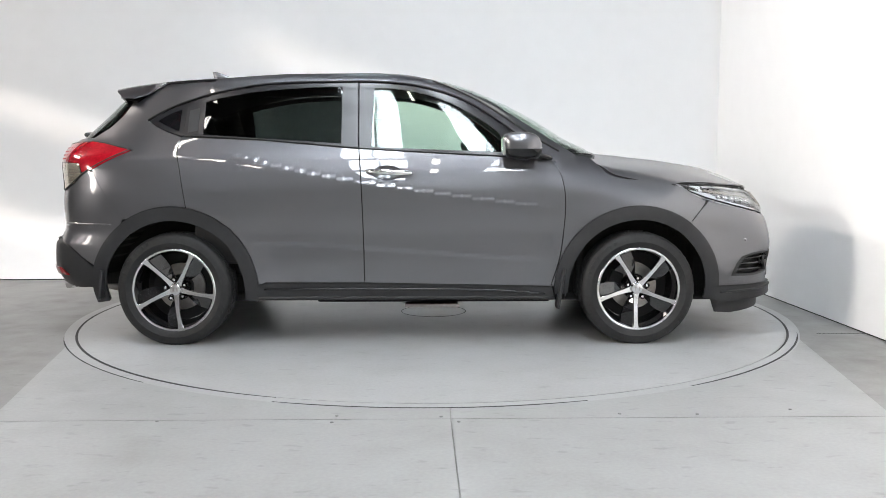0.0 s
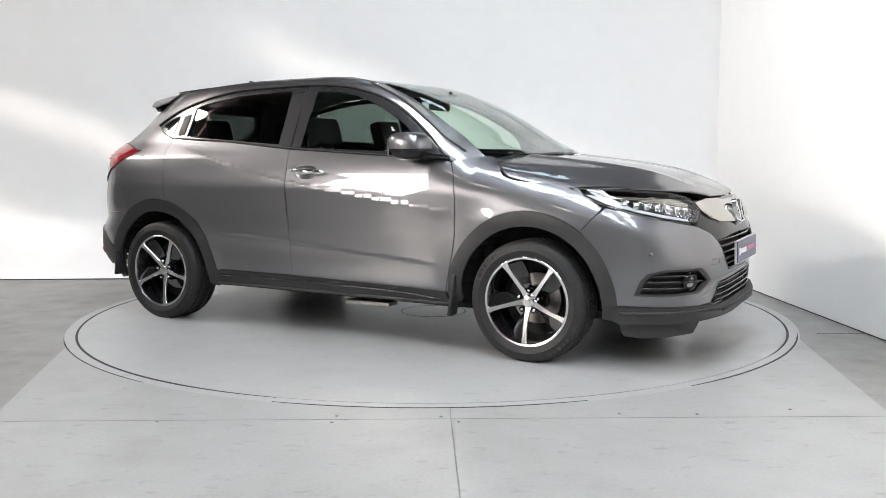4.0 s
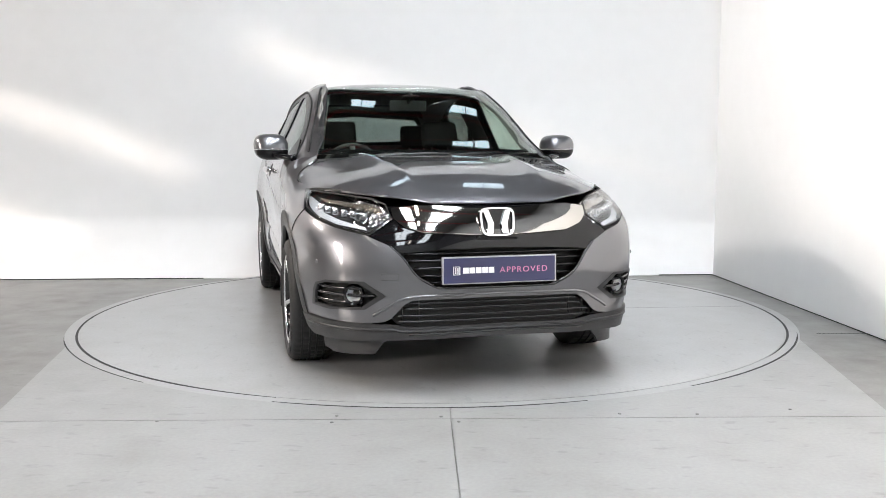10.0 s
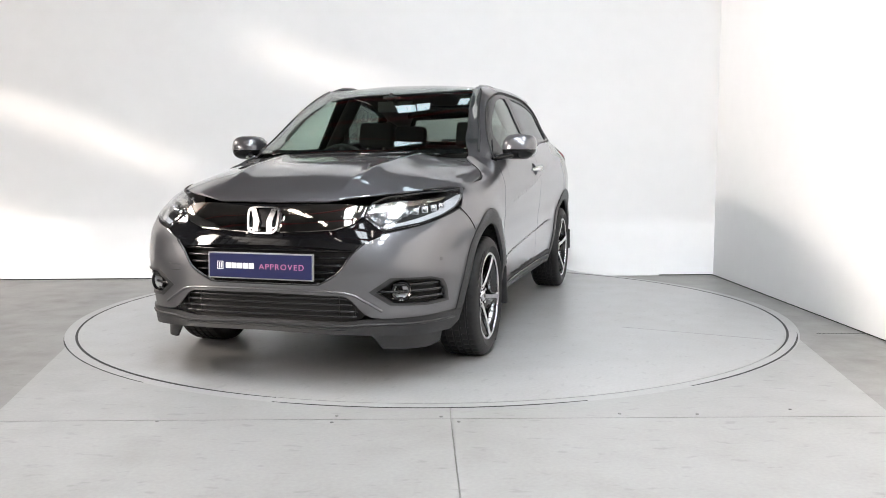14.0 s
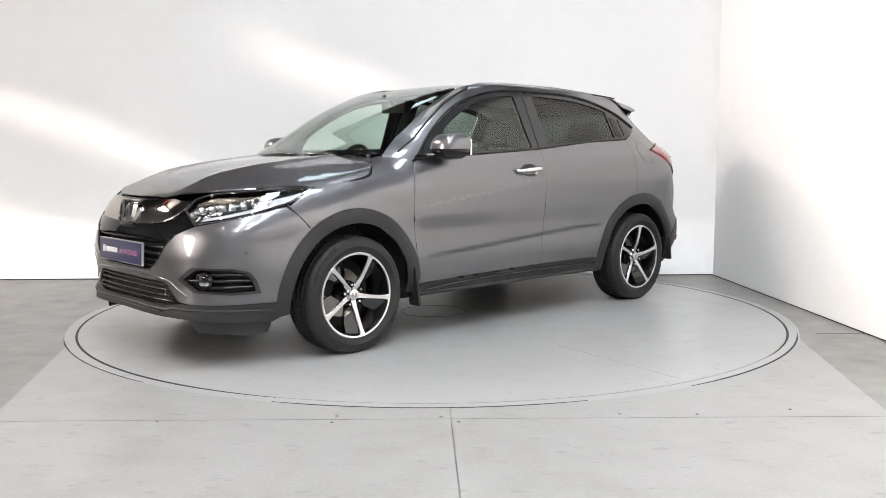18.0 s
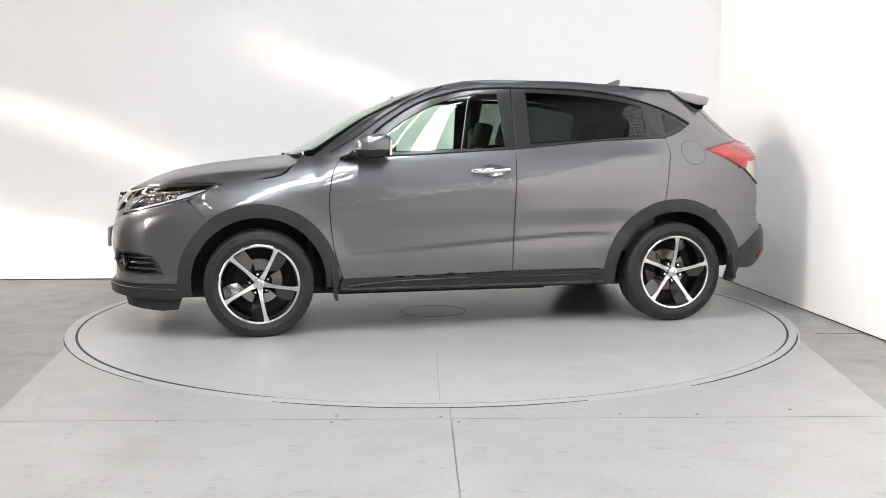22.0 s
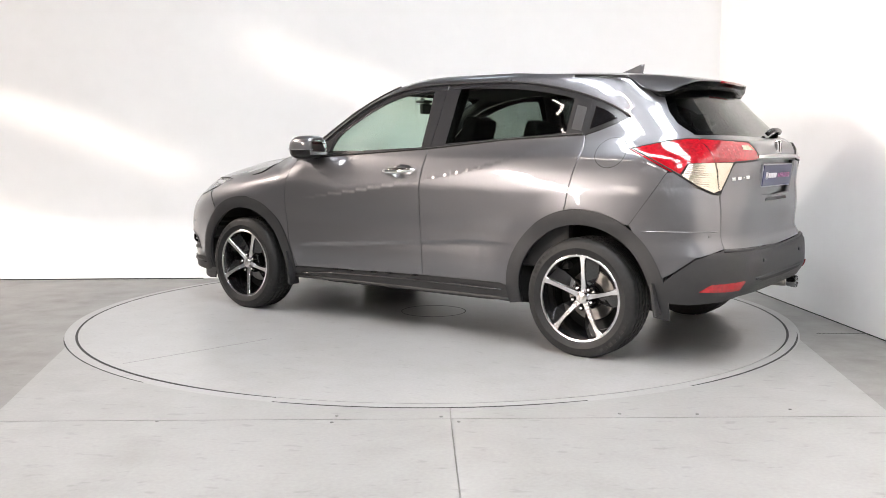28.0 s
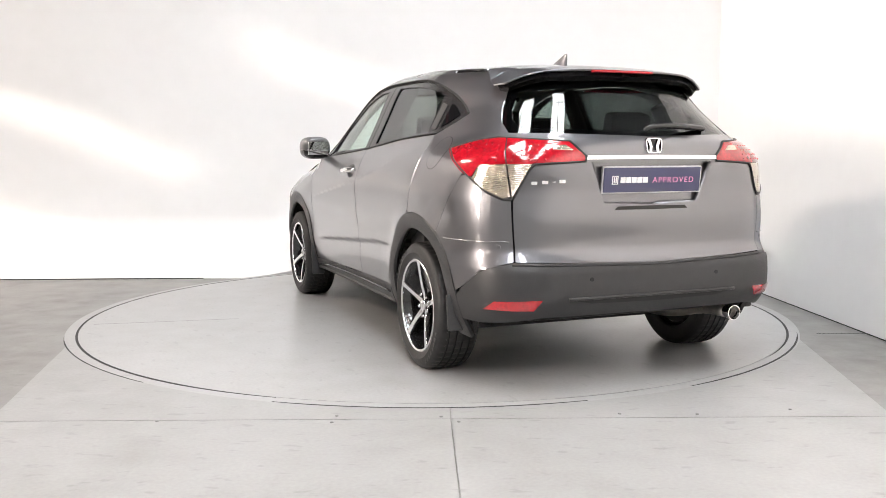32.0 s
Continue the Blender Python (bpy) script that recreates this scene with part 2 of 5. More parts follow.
def lathe(name, profile, material, parent=None, segs=64, m=None, label="", arc=(0.0, 360.0)):
    """Turn a profile of (radius, axial) round the local y axis."""
    full = abs(arc[1] - arc[0]) >= 359.9
    k = segs if full else segs + 1
    verts, faces = [], []
    for i in range(k):
        a = radians(arc[0] + (arc[1] - arc[0]) * i / segs)
        for r, y in profile:
            verts.append(Vector((r * math.cos(a), y, r * math.sin(a))))
    n = len(profile)
    for i in range(segs):
        j = (i + 1) % k
        for q in range(n - 1):
            faces.append((i * n + q, i * n + q + 1, j * n + q + 1, j * n + q))
    if m is not None:
        verts = [m @ v for v in verts]
    ob = link_mesh(name, verts, faces, material, parent, label, smooth=True)
    ob.data.set_sharp_from_angle(angle=radians(40))
    return ob


def tube(name, points, radius, material, parent=None, label="", segs=10, flat=1.0):
    """A round rod along a smooth line of points."""
    pts = [Vector(p) for p in points]
    verts, faces = [], []
    for i, p in enumerate(pts):
        d = (pts[min(i + 1, len(pts) - 1)] - pts[max(i - 1, 0)]).normalized()
        u = d.cross(Vector((0, 0, 1)))
        u = u.normalized() if u.length > 1e-4 else Vector((1, 0, 0))
        w = d.cross(u)
        r = radius[i] if isinstance(radius, (list, tuple)) else radius
        for k in range(segs):
            a = 2 * math.pi * k / segs
            verts.append(p + u * math.cos(a) * r + w * math.sin(a) * r * flat)
    for i in range(len(pts) - 1):
        for k in range(segs):
            q = (k + 1) % segs
            faces.append((i * segs + k, i * segs + q, (i + 1) * segs + q, (i + 1) * segs + k))
    faces.append(tuple(range(segs))[::-1])
    faces.append(tuple((len(pts) - 1) * segs + k for k in range(segs)))
    return link_mesh(name, verts, faces, material, parent, label, smooth=True)


def smooth_line(points, n=24):
    """A Catmull-Rom line through the points, in any number of dimensions."""
    p = np.asarray(points, float)
    p = np.vstack([2 * p[0] - p[1], p, 2 * p[-1] - p[-2]])
    out = []
    for i in range(1, len(p) - 2):
        for t in np.linspace(0, 1, max(2, n // (len(p) - 3)), endpoint=False):
            a, b, c, d = p[i - 1:i + 3]
            out.append(0.5 * ((2 * b) + (c - a) * t + (2 * a - 5 * b + 4 * c - d) * t ** 2 + (3 * b - a - 3 * c + d) * t ** 3))
    out.append(p[-2])
    return [tuple(q) for q in out]


def curve(xs, ys):
    """A smooth monotone-friendly function through a few design points (vectorised)."""
    xs, ys = np.asarray(xs, float), np.asarray(ys, float)
    h, d = np.diff(xs), np.diff(ys) / np.diff(xs)
    m = np.zeros(len(xs))
    m[0], m[-1] = d[0], d[-1]
    for i in range(1, len(xs) - 1):
        if d[i - 1] * d[i] > 0:
            w1, w2 = 2 * h[i] + h[i - 1], h[i] + 2 * h[i - 1]
            m[i] = (w1 + w2) / (w1 / d[i - 1] + w2 / d[i])

    def f(x):
        x = np.clip(np.asarray(x, float), xs[0], xs[-1])
        i = np.clip(np.searchsorted(xs, x, side="right") - 1, 0, len(xs) - 2)
        t = (x - xs[i]) / h[i]
        return ((2 * t ** 3 - 3 * t ** 2 + 1) * ys[i] + (t ** 3 - 2 * t ** 2 + t) * h[i] * m[i]
                + (-2 * t ** 3 + 3 * t ** 2) * ys[i + 1] + (t ** 3 - t ** 2) * h[i] * m[i + 1])
    return f


def inside(poly, pts):
    """Which points lie inside a closed 2D outline."""
    x, y = pts[:, 0], pts[:, 1]
    hit = np.zeros(len(pts), bool)
    for (x0, y0), (x1, y1) in zip(poly, np.roll(poly, -1, 0)):
        cross = (y0 > y) != (y1 > y)
        with np.errstate(divide="ignore", invalid="ignore"):
            hit ^= cross & (x < (x1 - x0) * (y - y0) / (y1 - y0 + 1e-15) + x0)
    return hit


def resample(poly, res):
    out = []
    p = np.asarray(poly, float)
    for a, b in zip(p, np.roll(p, -1, 0)):
        d = np.hypot(*(b - a))
        if d < 1e-7:
            continue
        k = max(1, int(math.ceil(d / res)))
        out += [a + (b - a) * i / k for i in range(k)]
    return np.array(out)


def near_outline(pts, loop):
    d = np.full(len(pts), 9.0)
    for a, b in zip(loop, np.roll(loop, -1, 0)):
        ab = b - a
        t = np.clip(((pts - a) @ ab) / (ab @ ab + 1e-15), 0, 1)
        d = np.minimum(d, np.hypot(*(pts - (a + t[:, None] * ab)).T))
    return d


def panel(name, outline, surface, material, parent, side=1, holes=(), res=0.03, thick=0.012, lift=0.0, label="", roll=0.003):
    """A sheet with thickness and softened rim: a 2D outline laid on a surface (u, v) -> x, y, z; side -1 mirrors it."""
    from mathutils.geometry import delaunay_2d_cdt
    loops = [resample(outline, res)] + [resample(h, res) for h in holes]
    lo, hi = loops[0].min(0), loops[0].max(0)
    gx, gy = np.meshgrid(np.arange(lo[0], hi[0] + res, res), np.arange(lo[1], hi[1] + res, res))
    gx = gx + (np.arange(gx.shape[0]) % 2)[:, None] * res / 2
    grid = np.stack([gx.ravel(), gy.ravel()], -1)
    keep = inside(loops[0], grid)
    for h in loops[1:]:
        keep &= ~inside(h, grid)
    grid = grid[keep]
    for q in loops:
        if len(grid):
            grid = grid[near_outline(grid, q) > res * 0.55]
    flat, edges, base = [], [], 0
    for q in loops:
        edges += [(base + i, base + (i + 1) % len(q)) for i in range(len(q))]
        flat += [tuple(v) for v in q]
        base += len(q)
    flat += [tuple(v) for v in grid]
    v2, _, tri, _, _, _ = delaunay_2d_cdt([Vector(v) for v in flat], edges, [], 0, 1e-6)
    uv = np.array([tuple(v) for v in v2])
    tri = np.array([t for t in tri if len(t) == 3])
    cen = uv[tri].mean(1)
    ok = inside(loops[0], cen)
    for h in loops[1:]:
        ok &= ~inside(h, cen)
    tri = tri[ok]
    e = 0.007
    u, v = uv[:, 0], uv[:, 1]
    p = np.stack(surface(u, v), -1)
    pu = np.stack(surface(u + e, v), -1) - np.stack(surface(u - e, v), -1)
    pv = np.stack(surface(u, v + e), -1) - np.stack(surface(u, v - e), -1)
    nrm = np.cross(pu, pv)
    nrm /= np.linalg.norm(nrm, axis=1)[:, None] + 1e-12
    # outward is away from a spine down the middle of the thing
    out = p - np.stack([np.clip(p[:, 0], -1.2, 1.2) * 0.75, 0 * p[:, 1], np.full(len(p), 0.62)], -1)
    if (nrm * out).sum() < 0:
        nrm = -nrm
    face_n = np.cross(p[tri[:, 1]] - p[tri[:, 0]], p[tri[:, 2]] - p[tri[:, 0]])
    flip = (face_n * nrm[tri].mean(1)).sum(1) < 0
    tri[flip] = tri[flip][:, ::-1]
    p = p + nrm * lift
    count = {}
    for t in tri:
        for a, b in ((t[0], t[1]), (t[1], t[2]), (t[2], t[0])):
            count[(a, b)] = count.get((a, b), 0) + 1
    rim = [(a, b) for a, b in count if (b, a) not in count]
    rimv = sorted({a for q in rim for a in q})
    n0 = len(p)
    at = {v: n0 + i for i, v in enumerate(rimv)}
    inner0 = n0 + len(rimv)
    verts = np.vstack([p, p[rimv] - nrm[rimv] * roll, p - nrm * thick])
    # draw the face's own border in by a hair, so that the rim is rounded over
    faces = [tuple(t) for t in tri]
    faces += [(b, a, at[a], at[b]) for a, b in rim]
    faces += [(at[b], at[a], inner0 + a, inner0 + b) for a, b in rim]
    faces += [(inner0 + t[2], inner0 + t[1], inner0 + t[0]) for t in tri]
    normals = np.vstack([nrm, nrm[rimv], -nrm])
    if side < 0:
        verts = verts * (1, -1, 1)
        normals = normals * (1, -1, 1)
        faces = [f[::-1] for f in faces]
    me = bpy.data.meshes.new(name)
    me.from_pydata(verts.tolist(), [], faces)
    me.materials.append(material)
    me.polygons.foreach_set("use_smooth", [True] * len(me.polygons))
    me.update()
    me.normals_split_custom_set_from_vertices(normals.tolist())
    ob = new(name, me)
    ob.parent = parent
    if label:
        ob["label"] = label
    return ob


# ---------------------------------------------------------------- the hall
TILT = 0.0276          # the back wall is not quite square to the camera
BACK = 1.7145


def back_y(x):
    return BACK + TILT * x


def right_x(y):
    return 2.559 - 0.041 * y


def build_hall():
    # bare concrete floor, one sheet
    floor = tagged(box_part("floor", (-9.2, -12.2, -0.12), (3.2, 9.3, -0.006), BARE, bevel=0), "bare grey concrete floor with worn patches", "floor", kind="structure")
    # back wall: a white cove rises from the floor, cut round the turntable, and turns up into the wall
    xs = np.linspace(-9.2, 2.74, 200)
    verts, faces = [], []
    steps = 12
    for x in xs:
        foot = back_y(x)
        start = max(foot, math.sqrt(max(0.0, 2.345 ** 2 - x * x)))
        column = [(start, -0.006)]
        for k in range(steps + 1):
            y = start + (2.46 - start) * k / steps
            column.append((y, 0.50 * ((y - foot) / (2.46 - foot)) ** 3.0))
        column += [(2.46, 3.2), (2.58, 3.2), (2.58, -0.006)]
        verts += [(x, y, z) for y, z in column]
    n = steps + 5
    for i in range(len(xs) - 1):
        faces += [(i * n + k, (i + 1) * n + k, (i + 1) * n + k + 1, i * n + k + 1) for k in range(n - 1)]
    wall = link_mesh("wall_back", verts, faces, WALLPAINT, smooth=True)
    wall.data.set_sharp_from_angle(angle=radians(50))
    tagged(wall, "plain white painted studio wall with a low cove", "wall", kind="structure")
    # right wall
    ys = (-12.2, back_y(2.5) + 0.0)
    verts = [(right_x(y) + dx, y, z) for y in ys for dx in (0, 0.12) for z in (-0.006, 3.2)]
    faces = [(0, 1, 5, 4), (2, 6, 7, 3), (0, 4, 6, 2), (1, 3, 7, 5), (0, 2, 3, 1), (4, 5, 7, 6)]
    tagged(link_mesh("wall_right", verts, faces, WALLPAINT), "plain white painted studio side wall", "wall", kind="structure")
    verts = [(x + dx, y, z) for x, y in ((2.486, back_y(2.5)), (2.74, 2.52)) for dx in (0, 0.12) for z in (-0.006, 3.2)]
    tagged(link_mesh("wall_return", verts, faces, WALLPAINT), "short white return between side wall and back wall", "wall", kind="structure")
    # the hall's own dark walls rise behind the white studio walls
    tagged(box_part("upper_wall_back", (-9.2, 9.2, -0.006), (3.2, 9.3, 6.5), UPPERWALL, bevel=0), "dark grey sheet wall of the hall behind the studio wall", "wall", kind="structure")
    tagged(box_part("upper_wall_right", (3.12, -12.2, -0.006), (3.2, 9.2, 6.5), UPPERWALL, bevel=0), "dark grey sheet wall of the hall beside the studio wall", "wall", kind="structure")
    # dark gap along the foot of both walls
    bm = bmesh.new()
    slab(bm, (-9.2, -0.004, -0.004), (-2.0, 0.001, 0.003), Matrix.Translation((0, BACK - 0.002, 0)) @ Matrix.Rotation(math.atan(TILT), 4, "Z"))
    slab(bm, (2.0, -0.004, -0.004), (2.49, 0.001, 0.003), Matrix.Translation((0, BACK - 0.002, 0)) @ Matrix.Rotation(math.atan(TILT), 4, "Z"))
    tagged(part("baseboard", bm, GROOVE), "thin dark joint along the foot of the wall", "joint", kind="structure")
    bm = bmesh.new()
    slab(bm, (-0.003, -6.0, -0.004), (0.001, 1.77, 0.002), Matrix.Translation((2.557, 0, 0)) @ Matrix.Rotation(math.atan(0.041), 4, "Z"))
    tagged(part("baseboard", bm, GROOVE), "thin dark joint along the foot of the side wall", "joint", kind="structure")
    # left wall: narrow slits through which the low sun comes, and three glazed windows
    gaps = [(-7.1, -3.35, 4.66, 4.97), (-2.95, -1.45, 3.25, 3.57), (-2.35, -1.25, 2.18, 2.47), (-11.0, -7.4, 2.0, 5.0), (-0.1, 2.3, 5.4, 6.25), (-6.5, -4.3, 1.2, 4.4)]
    ycuts = sorted({-12.2, 9.2, *(g for q in gaps for g in q[:2])})
    zcuts = sorted({-0.006, 6.5, *(g for q in gaps for g in q[2:])})
    bm = bmesh.new()
    for y0, y1 in zip(ycuts, ycuts[1:]):
        for z0, z1 in zip(zcuts, zcuts[1:]):
            if not any(a <= y0 and y1 <= b and c <= z0 and z1 <= d for a, b, c, d in gaps):
                slab(bm, (-9.12, y0, z0), (-9.0, y1, z1))
    bmesh.ops.remove_doubles(bm, verts=bm.verts, dist=1e-5)
    tagged(part("wall_left", bm, HALLSHEET), "grey profiled sheet wall with narrow window openings", "wall", kind="structure")
    # panes and glazing bars of the three windows
    for y0, y1, z0, z1 in ((-0.1, 2.3, 5.4, 6.25), (-6.5, -4.3, 1.2, 4.4), (-11.0, -7.4, 2.0, 5.0)):
        win = tagged(new("hall_window"), "tall hall window with dark glazing bars", "window", "hall windows", "structure")
        box_part("frosted_pane", (-9.09, y0, z0), (-9.03, y1, z1), FROSTED, win, bevel=0)
        ny, nz = round((y1 - y0) / 0.72), round((z1 - z0) / 1.05)
        for k in range(ny + 1):
            y = y0 + (y1 - y0) * k / ny
            box_part("glazing_bar", (-8.965, y - 0.05, z0), (-8.90, y + 0.05, z1), TRUSS, win, bevel=0)
        for k in range(nz + 1):
            z = z0 + (z1 - z0) * k / nz
            box_part("glazing_bar", (-8.955, y0, z - 0.045), (-8.905, y1, z + 0.045), TRUSS, win, bevel=0)
    tagged(box_part("wall_front", (-9.2, -12.3, -0.006), (3.2, -12.2, 6.5), PALESHEET, bevel=0), "pale grey profiled sheet wall at the far end of the hall", "wall", kind="structure")
    # roof with rooflights between steel beams
    tagged(box_part("ceiling", (-9.2, -12.3, 6.5), (3.2, 9.3, 6.6), ROOFSHEET, bevel=0), "grey corrugated roof sheeting", "ceiling", kind="structure")
    for y in (-10.4, -7.4, -4.4, -1.4, 4.3):
        # the row behind the studio wall is short, its glow weakened for dimmer reflections
        panes, material = (5, ROOFLIGHT) if y < 0 else (2, DIMROOFLIGHT)
        for x in (-0.8, 1.25):
            bm = bmesh.new()
            for k in range(panes):
                y0 = y - 0.25 * panes + 0.5 * k
                slab(bm, (x - 0.38, y0 + 0.02, 6.45), (x - 0.02, y0 + 0.48, 6.49))
                slab(bm, (x + 0.02, y0 + 0.02, 6.45), (x + 0.38, y0 + 0.48, 6.49))
            tagged(part("rooflight", bm, material), "translucent daylight panel in the roof", "rooflight", "rooflights")
    for x in (-3.0, 0.0):
        for y in (-8.8, -5.8, -2.8):
            ob = tagged(new("strip_lamp"), "slim white hanging strip lamp", "lamp", "strip lamps")
            box_part("housing", (x - 0.08, y - 0.8, 5.40), (x + 0.08, y + 0.8, 5.46), TRUSS, ob, bevel=0.01)
            box_part("diffuser", (x - 0.05, y - 0.76, 5.375), (x + 0.05, y + 0.76, 5.402), LAMPGLOW, ob, bevel=0.008)
            for q in (-0.6, 0.6):
                tube("hanger", [(x, y + q, 5.46), (x, y + q, 6.5)], 0.008, TRUSS, ob)
    for y in (-9.0, -6.0, -3.0, 0.0, 3.0, 6.0):
        b = tagged(box_part("roof_beam", (-9.0, y - 0.06, 6.1), (3.1, y + 0.06, 6.4), REDSTEEL, bevel=0.01), "dark red painted steel roof beam", "beam", "roof beams")


build_hall()


# ---------------------------------------------------------------- turntable and floor plates
def ring_mesh(name, r0, r1, z0, z1, material, parent=None, segs=180, label=""):
    verts, faces = [], []
    for i in range(segs):
        a = 2 * math.pi * i / segs
        c, s = math.cos(a), math.sin(a)
        verts += [(r0 * c, r0 * s, z0), (r0 * c, r0 * s, z1), (r1 * c, r1 * s, z1), (r1 * c, r1 * s, z0)]
    for i in range(segs):
        a, b = 4 * i, 4 * ((i + 1) % segs)
        faces += [(a + k, b + k, b + (k + 1) % 4, a + (k + 1) % 4) for k in range(4)]
    return link_mesh(name, verts, faces, material, parent, label)


def build_turntable():
    t = new("turntable")
    tagged(t, "large grey painted steel vehicle turntable flush with the floor", "turntable")
    verts = [(0, 0, 0.0)] + [(2.259 * math.cos(2 * math.pi * i / 200), 2.259 * math.sin(2 * math.pi * i / 200), 0.0) for i in range(200)]
    verts += [(x, y, -0.03) for x, y, z in verts[1:]]
    faces = [(0, 1 + i, 1 + (i + 1) % 200) for i in range(200)] + [(1 + i, 201 + i, 201 + (i + 1) % 200, 1 + (i + 1) % 200) for i in range(200)]
    link_mesh("deck", verts, faces, DISCPAINT, t)
    ring_mesh("hub_joint", 0.216, 0.221, -0.01, 0.0012, GROOVE, t, 72, "thin dark circular joint round the hub plate")
    bm = bmesh.new()
    slab(bm, (1.30, -0.0016, -0.004), (2.20, 0.0016, 0.0007), Matrix.Rotation(radians(80), 4, "Z"))
    part("deck_joint", bm, JOINT, t)
    return t


def arc_strip(name, r, width, a0, a1, z, material, centre=(0.0, 0.0), taper=3.0):
    """A flat curved strip from angle a0 to a1 that thins out to nothing at both ends."""
    n = max(12, int(abs(a1 - a0)))
    verts, faces = [], []
    for i in range(n + 1):
        a = a0 + (a1 - a0) * i / n
        w = width / 2 * min(1.0, abs(a - a0) / taper, abs(a1 - a) / taper) + 0.0004
        c, q = math.cos(radians(a)), math.sin(radians(a))
        verts += [(centre[0] + k * c, centre[1] + k * q, h) for k, h in ((r - w, z), (r + w, z), (r + w, z - 0.002), (r - w, z - 0.002))]
    for i in range(n):
        faces += [(4 * i + k, 4 * i + (k + 1) % 4, 4 * i + 4 + (k + 1) % 4, 4 * i + 4 + k) for k in range(4)]
    faces += [(0, 1, 2, 3), (4 * n + 3, 4 * n + 2, 4 * n + 1, 4 * n)]
    return link_mesh(name, verts, faces, material)


def build_plates():
    ring = ring_mesh("turntable_ring", 2.262, 2.3345, -0.02, -0.0012, RINGPAINT)
    tagged(ring, "flat grey steel ring round the turntable", "ring", kind="structure")
    # the gap's dark strip leaves out a stretch in front and thins towards it
    tagged(arc_strip("turntable_gap", 2.266, 0.013, -38.0, 252.0, 0.0006, GROOVE, taper=14.0), "dark gap between turntable and floor", "gap", kind="structure")
    for a0, a1, w in ((-160.0, -126.0, 0.007), (-107.5, -73.0, 0.007), (-59.0, -19.0, 0.010)):
        tagged(arc_strip("ring_gap", 2.327, w, a0, a1, 0.0006, GROOVE, (-0.008, 0.0), 6.0), "thin dark gap round the steel ring", "gap", kind="structure")


TURNTABLE = build_turntable()
build_plates()


def plate(name, outline, label, material=FLOORPAINT):
    n = len(outline)
    verts = [(x, y, 0.0) for x, y in outline] + [(x, y, -0.0055) for x, y in outline]
    faces = [tuple(range(n))] + [(i, n + i, n + (i + 1) % n, (i + 1) % n) for i in range(n)]
    bm = bmesh.new()
    vs = [bm.verts.new(v) for v in verts]
    for f in faces:
        bm.faces.new([vs[i] for i in f])
    bmesh.ops.recalc_face_normals(bm, faces=bm.faces)
    return tagged(part(name, bm, material), label, "floor plate", "floor plates", "structure")


def arc_points(r, a0, a1, n=40):
    return [(r * math.cos(radians(a0 + (a1 - a0) * i / n)), r * math.sin(radians(a0 + (a1 - a0) * i / n))) for i in range(n + 1)]


def build_floor_plates():
    g, joint = 0.0025, 0.069
    plate("floor_plate", [(-1.805, -2.487), (joint - g, -2.484)] + arc_points(2.336, -88.36, -152.0), "light grey painted floor plate round the turntable")
    plate("floor_plate", [(1.885, -2.478), (joint + g, -2.484)] + arc_points(2.336, -88.24, -25.0), "light grey painted floor plate round the turntable")
    plate("floor_plate", [(-1.80, -2.493), (joint - g, -2.489), (0.098 - g, -4.4), (-1.43, -4.4)], "light grey painted floor plate with scuffs")
    plate("floor_plate", [(1.88, -2.484), (joint + g, -2.489), (0.098 + g, -4.4), (1.55, -4.4)], "light grey painted floor plate with scuffs")
    # screw heads along the plate joints
    for x, y in ((-0.40, -2.44), (-0.41, -2.53), (0.03, -2.46), (0.10, -2.53), (1.09, -2.44), (-1.12, -2.50), (0.77, -2.43), (1.50, -2.38)):
        bm = bmesh.new()
        bmesh.ops.create_cone(bm, cap_ends=True, segments=12, radius1=0.008, radius2=0.006, depth=0.003)
        ob = tagged(part("floor_screw", bm, BOLT), "small dark screw head in the floor plate", "screw", "floor screws")
        ob.location = (x, y, 0.0015)
    # joint cut in the bare concrete beside the wall
    tagged(box_part("floor_joint", (2.30, -0.792, -0.007), (2.59, -0.786, -0.005), GROOVE, bevel=0), "thin dark saw-cut joint in the concrete", "joint", kind="structure")


build_floor_plates()


# ---------------------------------------------------------------- the car's surfaces (x forward, y to its left, z up)
WHEEL_X, WHEEL_Z = 1.305, 0.314
half_width = curve([0.18, 0.26, 0.36, 0.50, 0.62, 0.74, 0.86, 0.96, 1.04, 1.10, 1.20, 1.30, 1.40, 1.48, 1.53, 1.56, 1.58],
                   [0.775, 0.80, 0.832, 0.851, 0.852, 0.864, 0.866, 0.852, 0.828, 0.797, 0.748, 0.700, 0.655, 0.607, 0.545, 0.43, 0.20])
nose = curve([0.18, 0.24, 0.30, 0.42, 0.55, 0.66, 0.76, 0.84, 0.90, 0.98, 1.10], [2.095, 2.21, 2.20, 2.19, 2.21, 2.20, 2.165, 2.10, 2.03, 1.94, 1.80])
tail = curve([0.20, 0.30, 0.36, 0.44, 0.56, 0.60, 0.66, 0.80, 0.90, 1.02, 1.12, 1.17, 1.30, 1.42, 1.50, 1.55], [1.90, 2.00, 2.06, 2.095, 2.09, 2.06, 2.035, 2.05, 2.05, 2.06, 2.045, 1.99, 1.865, 1.75, 1.63, 1.45])
screen = curve([0.98, 1.05, 1.10, 1.16, 1.24, 1.317, 1.40, 1.472, 1.51, 1.54, 1.56], [1.28, 1.165, 1.080, 0.955, 0.830, 0.698, 0.527, 0.341, 0.215, 0.06, -0.2])
